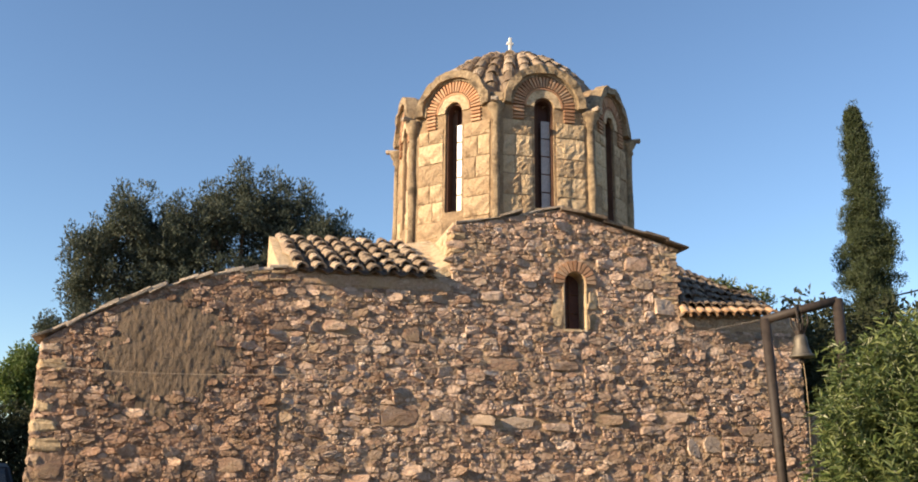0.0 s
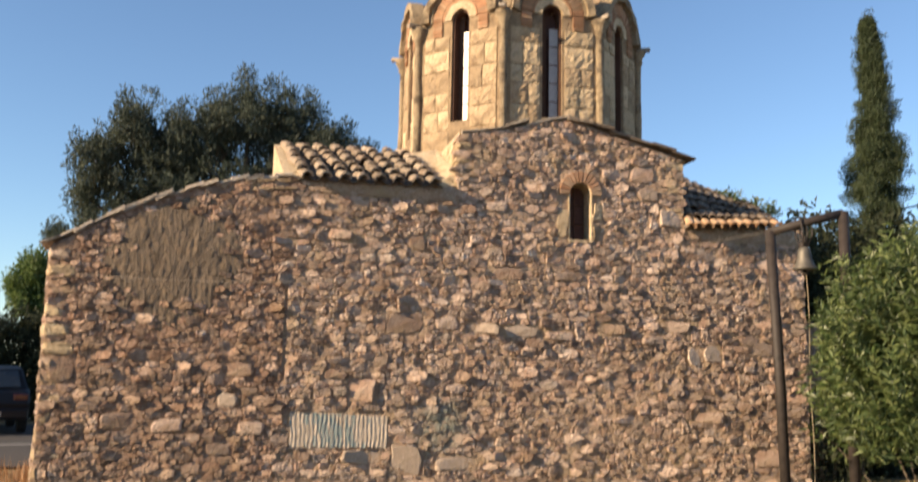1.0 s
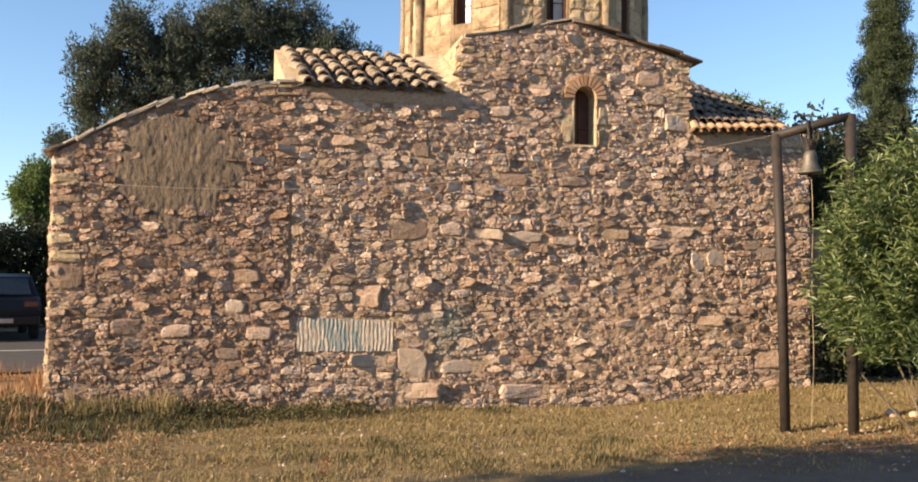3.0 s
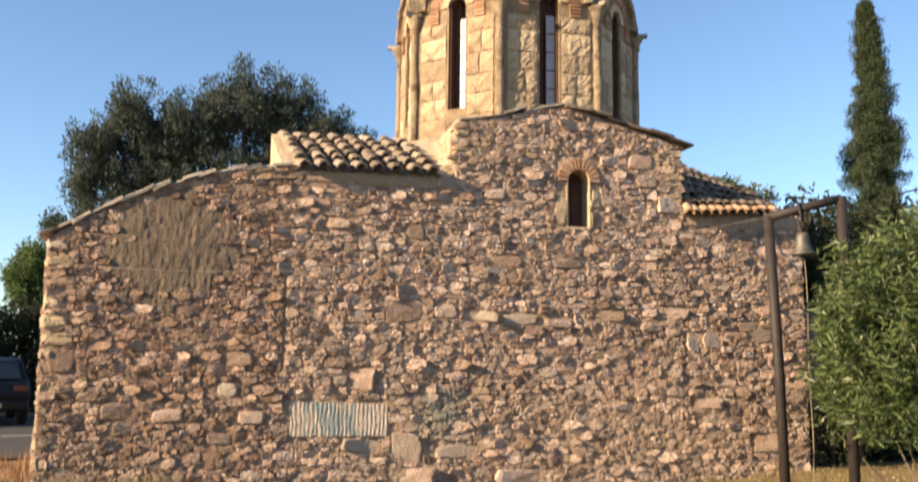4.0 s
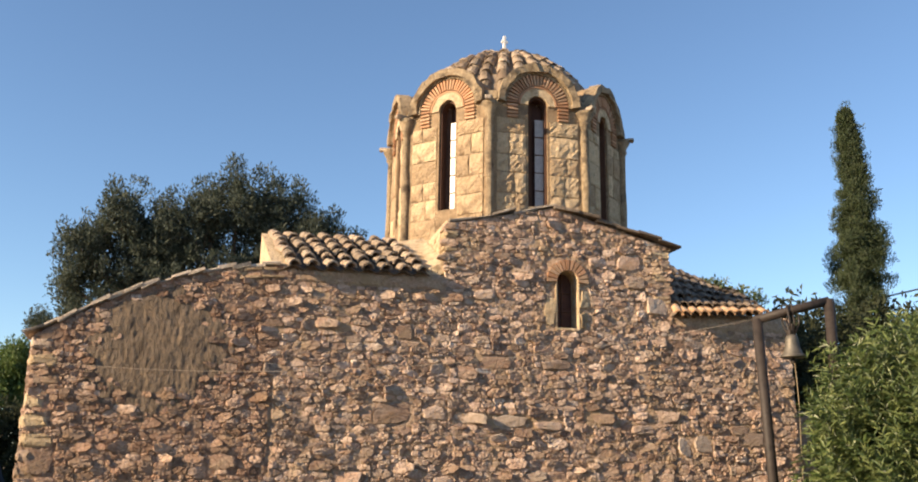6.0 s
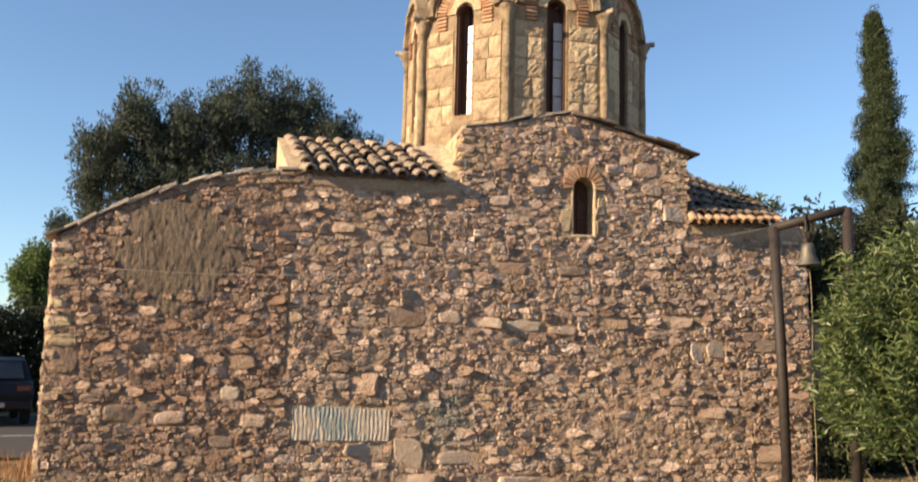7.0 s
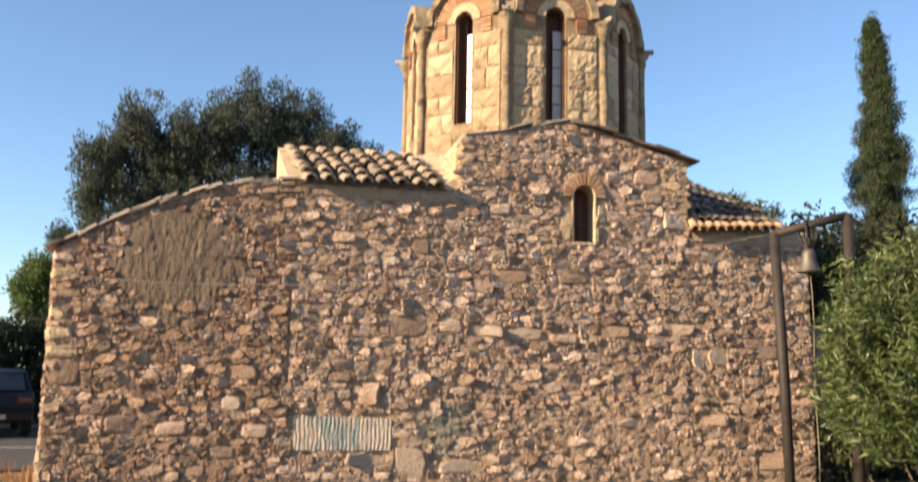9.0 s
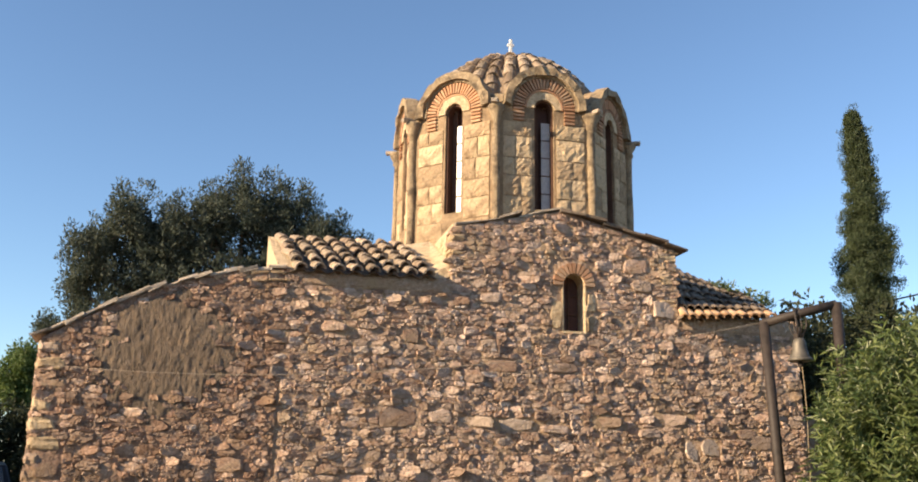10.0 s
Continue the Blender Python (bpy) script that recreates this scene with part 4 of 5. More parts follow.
    line = [(WW, WB)] + arc(0, WT, WW, 0, math.pi, 12) + [(-WW, WB)]
    inner = [(WW - 0.03, WB)] + arc(0, WT, WW - 0.03, 0, math.pi, 12) + [(-WW + 0.03, WB)]
    rows = [[bm.verts.new(P(*a, -0.035)), bm.verts.new(P(*b, -0.035)), bm.verts.new(P(*b, -0.24)), bm.verts.new(P(*a, -0.24))] for a, b in zip(line, inner)]
    for a, b in zip(rows, rows[1:]):
        for i in range(4):
            bm.faces.new((a[i], b[i], b[(i + 1) % 4], a[(i + 1) % 4]))
    bm.faces.new(rows[0])
    bm.faces.new(rows[-1])
    part("reveal_lining", bm, M_BAR, w, "dark red brown lining added over the reveal")
    # archivolt and brick arches
    def ring(r0, r1, out0, out1, name, mat, label="", wild=0.042):
        bm = bmesh.new()
        prof = [(r0, out0), (r0, out1), (r1, out1), (r1, out0)]
        rows = [[bm.verts.new(P(r * math.cos(a), WT + r * math.sin(a), o)) for r, o in prof] for a in (math.pi * i / 22 for i in range(23))]
        for a, b in zip(rows, rows[1:]):
            for i in range(4):
                bm.faces.new((a[i], b[i], b[(i + 1) % 4], a[(i + 1) % 4]))
        bm.faces.new(rows[0])
        bm.faces.new(rows[-1])
        for v in bm.verts:
            v.co += Vector((noise.noise(v.co * 7), noise.noise(v.co * 7 + Vector((5, 0, 0))), noise.noise(v.co * 7 + Vector((0, 9, 0))))) * wild
        part(name, bm, mat, drum, label)
    ring(ARCH - 0.115, ARCH + 0.015, -0.1, 0.115, "archivolt", M_TRIM, "weathered stone moulding over the arch")
    ring(0.535, 0.580, -0.05, 0.050, "arch_fillet", M_TRIM, "thin stone fillet", 0.012)
    ring(WW + 0.004, 0.300, -0.05, 0.026, "arch_ring", M_YELLOW, "smooth ochre ring over the window", 0.012)
    ring(0.303, 0.328, -0.05, 0.036, "arch_line", M_BRICK, "thin curved brick line", 0.006)
    if k in (0, 1, 6, 7):
        voussoirs(0, WT, 0.345, 0.525, 0.0, math.pi, 25, 0.038, P, w, M_BRICK, gap=0.42)
        for sgn in (-1, 1):      # the arch's feet: bricks laid flat
            for q in range(4):
                bm = box_bm((0.18, 0.09, 0.036), (0, 0, 0), 0.004, 0.004, rr.random())
                bmesh.ops.rotate(bm, cent=(0, 0, 0), matrix=Matrix.Rotation(ang, 3, "Z"), verts=bm.verts)
                ob = part("brick", bm, M_BRICK)
                ob.location = P(sgn * 0.435, WT - 0.035 - 0.062 * q, -0.007)
                hang(ob, w)
    # vault behind the arch, running into the dome, with its cover slabs
    bm = bmesh.new()
    rows = [[bm.verts.new(P((ARCH - 0.01) * math.cos(a), WT + (ARCH - 0.01) * math.sin(a), o)) for o in (0.0, -0.45, -1.1)] for a in (math.pi * i / 16 for i in range(17))]
    for a, b in zip(rows, rows[1:]):
        for i in range(2):
            bm.faces.new((a[i], b[i], b[i + 1], a[i + 1]))
    part("arch_vault", bm, M_TILE, drum, "mortared tile cover over the arch")


for k in range(8):
    drum_face(k)
for k in range(8):     # corner colonettes with a spout over each
    a = -math.pi / 2 + (k + 0.5) * math.pi / 4
    c = Vector((DX + (DR + 0.015) * math.cos(a), DY + (DR + 0.015) * math.sin(a), 0))
    bm = lathe([(0.072, Z0), (0.066, Z0 + 0.4), (0.068, Z0 + 0.8), (0.064, Z0 + 1.2), (0.067, Z0 + 1.6), (0.064, Z0 + 2.0), (0.064, SPRING - 0.35), (0.062, SPRING - 0.16), (0.095, SPRING - 0.11), (0.085, SPRING - 0.06), (0.14, SPRING + 0.05), (0.15, SPRING + 0.10)], 12, c)
    for v in bm.verts:
        v.co += Vector((noise.noise(v.co * 6), noise.noise(v.co * 6 + Vector((3, 1, 0))), 0)) * 0.026
    part("colonette", bm, M_TRIM, drum, "half round corner colonette with a worn capital", smooth=True)
    d = Vector((math.cos(a), math.sin(a), 0))
    bm = box_bm((0.26, 0.11, 0.06), (0, 0, 0), 0.02, 0.012, k, 2)
    bmesh.ops.rotate(bm, cent=(0, 0, 0), matrix=Matrix.Rotation(a, 3, "Z"), verts=bm.verts)
    ob = part("spout", bm, M_SLATE)
    ob.location = c + d * 0.10 + Vector((0, 0, SPRING + 0.13))
    hang(ob, drum, "dark stone water spout")
    bm = box_bm((0.62, 0.34, 0.20), (0, 0, 0), 0.05, 0.03, k + 20, 3)
    bmesh.ops.rotate(bm, cent=(0, 0, 0), matrix=Matrix.Rotation(-0.35, 3, "Y"), verts=bm.verts)
    bmesh.ops.rotate(bm, cent=(0, 0, 0), matrix=Matrix.Rotation(a, 3, "Z"), verts=bm.verts)
    ob = part("valley_stone", bm, M_TRIM)
    ob.location = c - d * 0.36 + Vector((0, 0, SPRING + 0.16))
    hang(ob, drum, "weathered mortar in the valley between two arches")

dome = hang(empty("dome", (DX, DY, SPRING)), church, "low dome covered with radial rows of clay tiles")
DC, DRAD, DH = Vector((DX, DY, 7.34)), 1.70, 1.72
bm = bmesh.new()
bmesh.ops.create_uvsphere(bm, u_segments=48, v_segments=24, radius=1.0, matrix=Matrix.Translation(DC) @ Matrix.Diagonal((DRAD, DRAD, DH, 1)))
bmesh.ops.delete(bm, geom=[v for v in bm.verts if v.co.z < DC.z - 0.2], context="VERTS")
part("dome_shell", bm, M_TILE, dome, smooth=True)
rr = random.Random(8)
DOME_TILES = [tile_mesh("roof_tile", 0.34, 0.115, 0.085, 1.0, M_TILE, rr) for _ in range(4)]
ROWS_UP = 11
for i in range(32):
    az = 2 * math.pi * (i + 0.5) / 32
    for j in range(ROWS_UP):
        el = radians(6 + 78.0 * j / (ROWS_UP - 1))
        if (el > radians(52) and i % 2) or (el > radians(72) and i % 4):
            continue
        q = Vector((math.cos(az) * math.cos(el), math.sin(az) * math.cos(el), math.sin(el)))
        along = Vector((-math.cos(az) * math.sin(el), -math.sin(az) * math.sin(el), math.cos(el)))
        p = DC + Vector((q.x * DRAD, q.y * DRAD, q.z * DH)) + q * 0.012
        set_tile(DOME_TILES, p, along - q * 0.10, q, dome, rr, 0.98)
# finial
fin = [(0.11, -0.10), (0.12, 0.0), (0.08, 0.05), (0.05, 0.09), (0.055, 0.14), (0.045, 0.20)]
part("finial_base", lathe(fin, 14, DC + Vector((0, 0, DH + 0.03))), M_TRIM, dome, smooth=True)
part("finial", join_bm([box_bm((0.06, 0.05, 0.40), DC + Vector((0, 0, DH + 0.36)), 0.01), box_bm((0.13, 0.045, 0.055), DC + Vector((0, 0, DH + 0.44)), 0.01)]), M_WHITE, dome, "small white marble cross")


# ---------------------------------------------------------------- bell frame
GZ = ground_z(3.06, -2.58)
frame_thing = tagged(empty("bell_gallows", (3.06, -2.58, GZ)), "dark brown metal pipe gallows standing on dry ground", "bell stand")
P1, P2 = Vector((2.95, -2.58, 3.34)), Vector((3.63, -2.95, 3.52))
part("post", tube([(3.06, -2.58, GZ - 0.1), (3.02, -2.58, 1.7), P1], 0.056, 14), M_IRON, frame_thing, smooth=True)
part("post", tube([(3.65, -2.95, ground_z(3.65, -2.95) - 0.1), (3.63, -2.95, 1.8), P2 + Vector((0, 0, 0.02))], 0.057, 14), M_IRON, frame_thing, smooth=True)
part("beam", tube([P1 + Vector((-0.03, 0.02, -0.02)), P1.lerp(P2, 0.5), P2], 0.050, 14), M_IRON, frame_thing, smooth=True)
BELL = P1.lerp(P2, 0.46)
bell = tagged(empty("bell", (BELL.x, BELL.y, 2.90)), "small dull bronze bell hung from the pipe frame", "bell")
prof = [(0.128, 0.0), (0.124, 0.02), (0.100, 0.06), (0.082, 0.12), (0.074, 0.18), (0.066, 0.225), (0.045, 0.25), (0.02, 0.255)]
bm = lathe(prof, 26, (BELL.x, BELL.y, 2.90))
part("body", bm, M_BELL, bell, smooth=True)
part("lip", lathe([(0.124, -0.006), (0.138, 0.002), (0.133, 0.02), (0.120, 0.03)], 26, (BELL.x, BELL.y, 2.90)), M_BELL, bell, smooth=True)
part("clapper", lathe([(0.012, 0.0), (0.03, -0.03), (0.03, -0.06), (0.012, -0.08)], 10, (BELL.x, BELL.y, 2.90)), M_IRON, bell, smooth=True)
for dx in (-0.045, 0.0, 0.045):
    part("strap", tube([(BELL.x + dx * 0.4, BELL.y - 0.02, 3.14), (BELL.x + dx * 1.3, BELL.y - 0.075, 3.28), (BELL.x + dx * 1.5, BELL.y - 0.04, BELL.z + 0.06), (BELL.x + dx * 1.5, BELL.y + 0.05, BELL.z + 0.05), (BELL.x + dx * 1.3, BELL.y + 0.07, 3.28), (BELL.x + dx * 0.4, BELL.y + 0.02, 3.14)], 0.011, 6), M_IRON, bell)
part("headstock", box_bm((0.10, 0.06, 0.07), (BELL.x, BELL.y, 3.17), 0.012), M_IRON, bell)
rope = tagged(new("bell_rope"), "thin faded rope hanging from the bell to the ground", "rope")
rope.location = (BELL.x, BELL.y, 2.85)
part("cord", tube([(BELL.x + 0.012 * math.sin(i * 0.9) - 0.05 * (i / 12) ** 2, BELL.y - 0.02 - 0.08 * (i / 12), 2.86 - 2.72 * i / 12) for i in range(13)], 0.0045, 6), M_ROPE, rope)


def cable(name, pts, r, mat, label):
    c = tagged(empty(name, pts[0]), label, "cable")
    path = []
    for a, b in zip(pts, pts[1:]):
        path += [Vector(a).lerp(Vector(b), i / 8) for i in range(8)]
    path.append(Vector(pts[-1]))
    part("wire", tube(path, r, 5), mat, c)


sag = [(-5.06, -0.07, 2.80)]
for i in range(1, 12):
    k = i / 12
    a, b = Vector((-5.06, -0.07, 2.80)), P1
    p = a.lerp(b, k)
    sag.append((p.x, p.y, p.z - 0.42 * 4 * k * (1 - k) * 0.75))
sag.append(tuple(P1))
cable("slack_cable", sag, 0.0028, M_CABLE, "thin pale cable strung from the wall to the pipe frame")
pole = tagged(empty("utility_pole", (14, 2.5, 0)), "grey wooden utility pole carrying a cable", "utility pole")
part("shaft", tube([(14, 2.5, -0.3), (14, 2.5, 6.6)], 0.13, 10, 0.09), M_BARK_SHADE, pole, smooth=True)
cable("overhead_cable", [(8.3, 4.9, 4.75), (10.6, 4.0, 5.32), (14, 2.42, 6.2)], 0.018, M_BLACKCABLE, "black overhead cable beside the cypress")


# ---------------------------------------------------------------- plants
def leaf_cloud(name, centres, per, spread_r, size, mat, parent, rs, narrow=0.4, up=0.0, label="", fold=0.15):
    """Leaves as folded rhombs scattered round clump centres. up: how far they point upwards."""
    n = len(centres) * per
    c = np.repeat(np.array(centres), per, axis=0)
    d = rs.normal(size=(n, 3))
    d /= np.linalg.norm(d, axis=1, keepdims=True)
    r = spread_r * rs.random((n, 1)) ** 0.5
    p = c + d * r
    t = d * 0.7 + rs.normal(size=(n, 3)) * 0.7
    t[:, 2] += up
    t /= np.linalg.norm(t, axis=1, keepdims=True)
    s = np.cross(t, rs.normal(size=(n, 3)))
    s /= np.linalg.norm(s, axis=1, keepdims=True)
    nn = np.cross(s, t)
    L = size * rs.uniform(0.6, 1.35, (n, 1))
    w = L * narrow * 0.5
    v = np.stack([p, p + t * L * 0.5 + s * w + nn * L * fold, p + t * L, p + t * L * 0.5 - s * w + nn * L * fold], 1).reshape(-1, 3)
    f = np.arange(4 * n).reshape(-1, 4)
    f = np.concatenate([f[:, [0, 1, 2]], f[:, [0, 2, 3]]])
    me = bpy.data.meshes.new(name)
    me.from_pydata(v.tolist(), [], f.tolist())
    me.materials.append(mat)
    ob = new(name, me)
    return hang(ob, parent, label)


def tree(name, base, height, lobes, label, mat, seed, leaf=0.12, per=42, clumps=60, trunk=0.2, clump_r=0.36, narrow=0.42, category="tree", up=0.15, feather=0):
    """Trunk and limbs to each lobe (x, y, z, rx, ry, rz from the base), leaves in clumps over the lobes' outer parts."""
    rs = np.random.RandomState(seed)
    t = tagged(empty(name, base), label, category)
    b = Vector(base)
    fork = b + Vector((0, 0, height * 0.32))
    bms = [tube([b - Vector((0, 0, 0.15)), b + Vector((0.05, 0.03, height * 0.15)), fork], trunk, 10, trunk * 0.7)]
    part("trunk", bms[0], M_BARK_SHADE, t, smooth=True)
    centres, limbs, sprays = [], [], []
    for lx, ly, lz, rx, ry, rz in lobes:
        o = b + Vector((lx, ly, lz))
        limbs.append(tube([fork - Vector((0, 0, 0.1)), fork.lerp(o, 0.5) + Vector((0, 0, 0.2)), o], trunk * 0.45, 7, trunk * 0.12))
        k = max(6, int(clumps * (rx * ry * rz) ** (2 / 3)))
        for _ in range(k):
            d = rs.normal(size=3)
            d /= np.linalg.norm(d)
            q = rs.uniform(0.45, 1.08)
            c = (o.x + d[0] * rx * q, o.y + d[1] * ry * q, o.z + d[2] * rz * q)
            centres.append(c)
            if rs.random() < feather and d[2] > -0.4:      # a spray that reaches past the crown
                e = rs.uniform(1.08, 1.38)
                sprays.append((o.x + d[0] * rx * e, o.y + d[1] * ry * e, o.z + d[2] * rz * e))
            if rs.random() < 0.25:
                limbs.append(tube([o.lerp(Vector(c), 0.15), Vector(c)], 0.025, 4, 0.008))
    tagged(part("branch_mass", join_bm(limbs), M_BARK_SHADE, t), kind="stuff")
    leaf_cloud("crown", centres, per, clump_r, leaf, mat, t, rs, narrow, up)
    if sprays:
        leaf_cloud("outer_sprays", sprays, 30, 0.16, leaf * 1.1, mat, t, rs, narrow * 0.8, 0.9)
    return t


tree("evergreen_tree", (-3.0, 13.0, 0), 9.0, [(-2.9, 0, 7.65, 0.70, 1.0, 1.05), (-3.8, 0, 6.95, 0.50, 1.0, 0.75), (-1.6, 0.3, 7.5, 0.95, 1.3, 1.0), (-0.75, 0, 8.15, 0.50, 1.0, 0.85), (0.0, 0, 8.35, 0.52, 1.0, 1.05), (0.75, 0, 8.2, 0.50, 1.0, 1.05),
     (1.5, 0.2, 8.05, 0.58, 1.0, 1.1), (2.35, 0, 7.55, 0.55, 1.0, 0.85), (3.15, 0.1, 7.5, 0.40, 0.8, 0.4), (-0.9, 0.5, 6.4, 2.1, 1.6, 1.6), (1.2, 0.5, 6.6, 1.6, 1.5, 1.5), (-2.7, 0.5, 6.1, 1.1, 1.3, 1.4), (-4.05, 0.2, 6.1, 0.35, 0.9, 0.5), (-3.85, 0.2, 5.3, 0.32, 0.8, 0.5)],
     "broad dark evergreen tree behind the church", M_LEAF_DARK, 3, 0.11, 62, 110, 0.3, 0.26, 0.34, up=0.55, feather=0.45)
tree("light_green_tree", (-10.0, 21.8, 0), 5.6, [(0.15, 0, 5.0, 0.50, 0.7, 0.60), (-0.15, 0.2, 4.35, 0.64, 0.8, 0.68), (0.40, 0.1, 4.6, 0.60, 0.6, 0.7), (0, -0.1, 3.9, 0.66, 0.7, 0.6)], "small green broadleaf tree beyond the road", M_LEAF_LIGHT, 5, 0.13, 70, 120, 0.14, 0.26)
tree("dark_tree", (-9.0, 23.5, 0), 7.0, [(-0.55, 0, 6.35, 0.50, 0.6, 0.55), (0.5, 0, 5.2, 0.9, 1.0, 1.2)], "dark evergreen tree beyond the road", M_LEAF_DARK, 6, 0.13, 60, 90, 0.16, 0.3)


def hedge(name, x0, x1, y, high, deep, mat, label, seed, step=0.5, size=0.13, per=60):
    rs = np.random.RandomState(seed)
    h = tagged(empty(name, ((x0 + x1) / 2, y, 0)), label, "hedge")
    centres, sticks = [], []
    x = x0
    while x < x1:
        top = high * rs.uniform(0.82, 1.1)
        sticks.append(tube([(x, y, -0.1), (x + rs.uniform(-0.2, 0.2), y, top * 0.8)], 0.04, 5, 0.015))
        for _ in range(int(top * deep * 11)):
            centres.append((x + rs.uniform(-0.5, 0.5) * step * 1.4, y + rs.uniform(-0.5, 0.5) * deep, rs.uniform(0.15, top)))
        x += step
    tagged(part("stem_mass", join_bm(sticks), M_BARK_SHADE, h), kind="stuff")
    leaf_cloud("foliage", centres, per, 0.34, size, mat, h, rs, 0.45, 0.2)


hedge("roadside_hedge", -22, -5.5, 20.5, 3.45, 1.6, M_LEAF_HEDGE, "dark clipped hedge beyond the road", 9, 0.55, 0.16, 55)
hedge("shaded_hedge", 5.9, 11.5, 1.9, 4.25, 1.5, M_LEAF_HEDGE, "dark shrubs beside the church end", 10, 0.5, 0.12, 60)
# added shrub that darkens the void before the buttress
hedge("gap_darkening_shrub", 5.3, 6.1, 0.26, 1.75, 0.4, M_LEAF_HEDGE, "dark low shrub added to darken the gap at the church end", 16, 0.25, 0.09, 60)
hedge("distant_shrubs", 9.4, 16, 9.0, 4.9, 2.2, M_LEAF_HEDGE, "dark green shrubs behind the church", 12, 0.7, 0.16, 50)


def oleander(base, radius, high, seed, stems, label, low=-0.46):
    """Upright stems with whorls of long narrow leaves."""
    rs = np.random.RandomState(seed)
    b = Vector(base)
    o = tagged(empty("oleander_bush", base), label, "bush")
    sticks, P, T = [], [], []
    mid_z = high * 0.54
    for _ in range(stems):
        a, e = rs.uniform(0, 2 * math.pi), math.asin(rs.uniform(low, 1.0))
        lump = 1 + 0.34 * noise.noise(Vector((math.cos(a) * 2.1, math.sin(a) * 2.1, e * 2.0 + seed)))
        q = rs.uniform(0.70, 1.03) * lump
        tip = b + Vector((radius * q * math.cos(e) * math.cos(a), radius * q * math.cos(e) * math.sin(a), mid_z + (high - mid_z) * q * math.sin(e)))
        foot = b + Vector((0.22 * radius * math.cos(a) * rs.random(), 0.22 * radius * math.sin(a) * rs.random(), -0.05))
        d = Vector((math.cos(a) * math.cos(e) * 0.8, math.sin(a) * math.cos(e) * 0.8, 0.75)).normalized()
        root = tip - d * 0.5
        if rs.random() < 0.014:
            sticks.append(tube([foot, foot.lerp(root, 0.6), root, tip], 0.015, 4, 0.004))
        for k in range(7):
            p = root.lerp(tip, k / 6)
            for m in range(5):
                P.append(p)
                v = Vector(rs.normal(size=3))
                v = (v - d * v.dot(d)).normalized()
                T.append((d * rs.uniform(0.3, 1.3) + v).normalized())
    tagged(part("stem_mass", join_bm(sticks), M_BARK_SHADE, o), kind="stuff")
    n = len(P)
    p, t = np.array(P), np.array(T)
    s = np.cross(t, rs.normal(size=(n, 3)))
    s /= np.linalg.norm(s, axis=1, keepdims=True)
    nn = np.cross(s, t)
    L = rs.uniform(0.06, 0.15, (n, 1))
    w = L * 0.08
    droop = np.array([0, 0, -1.0]) * L * rs.uniform(0.0, 0.25, (n, 1))
    v = np.stack([p, p + t * L * 0.45 + s * w + nn * w * 0.5, p + t * L + droop, p + t * L * 0.45 - s * w + nn * w * 0.5], 1).reshape(-1, 3)
    f = np.arange(4 * n).reshape(-1, 4)
    f = np.concatenate([f[:, [0, 1, 2]], f[:, [0, 2, 3]]])
    me = bpy.data.meshes.new("foliage")
    me.from_pydata(v.tolist(), [], f.tolist())
    me.materials.append(M_LEAF_OLEANDER)
    hang(new("foliage", me), o)


oleander((4.30, -3.42, ground_z(4.30, -3.42)), 1.22, 3.22, 21, 2100, "dense green oleander bush beside the bell frame")
oleander((6.3, -2.3, ground_z(6.3, -2.3)), 1.5, 3.9, 22, 900, "tall green oleander bush with narrow leaves", -0.9)


rs = np.random.RandomState(33)
roof_weed = tagged(empty("roof_weed", (4.6, 1.2, 4.4)), "green creeper growing over the east roof", "plant")
pts = [(4.3 + 1.1 * k + rs.normal(0, 0.06), 1.15 + rs.normal(0, 0.14), 4.48 - 0.20 * k + abs(rs.normal(0, 0.05))) for k in rs.random(60)]
leaf_cloud("foliage", pts, 22, 0.10, 0.06, M_LEAF_OLEANDER, roof_weed, rs, 0.4, 0.4)


def cypress(base, high, radius, seed):
    rs = np.random.RandomState(seed)
    c = tagged(empty("cypress_tree", base), "slender dark green cypress behind the church end", "tree")
    b = Vector(base)
    part("trunk", tube([b - Vector((0, 0, 0.1)), b + Vector((0, 0, high * 0.5)), b + Vector((0.08, 0, high * 0.97))], 0.13, 8, 0.02), M_BARK_SHADE, c, smooth=True)
    centres, tufts = [], []
    while len(centres) < 1300:
        z = rs.uniform(0.3, high)
        wide = float(np.interp(z / high, (0.0, 0.3, 0.62, 0.70, 0.76, 0.85, 0.94, 1.0), (0.7, 0.95, 1.0, 0.82, 0.66, 0.40, 0.21, 0.02)))
        a = rs.uniform(0, 2 * math.pi)
        lump = 1 + 0.30 * noise.noise(Vector((math.cos(a) * 1.5, math.sin(a) * 1.5, z * 1.5)))
        r = radius * wide * lump * rs.uniform(0.1, 1.0)
        q = (b.x + r * math.cos(a) + 0.07 * math.sin(z * 1.2) + 0.08 * z / high, b.y + r * math.sin(a), b.z + z)
        centres.append(q)
        if rs.random() < 0.10:      # loose sprays that stand out from the column
            tufts.append((q[0] + 0.14 * math.cos(a), q[1] + 0.14 * math.sin(a), q[2] + 0.10))
    leaf_cloud("foliage", centres, 135, 0.14, 0.052, M_LEAF_CYP, c, rs, 0.28, 1.1)
    leaf_cloud("loose_sprays", tufts, 40, 0.09, 0.055, M_LEAF_CYP, c, rs, 0.24, 1.4)


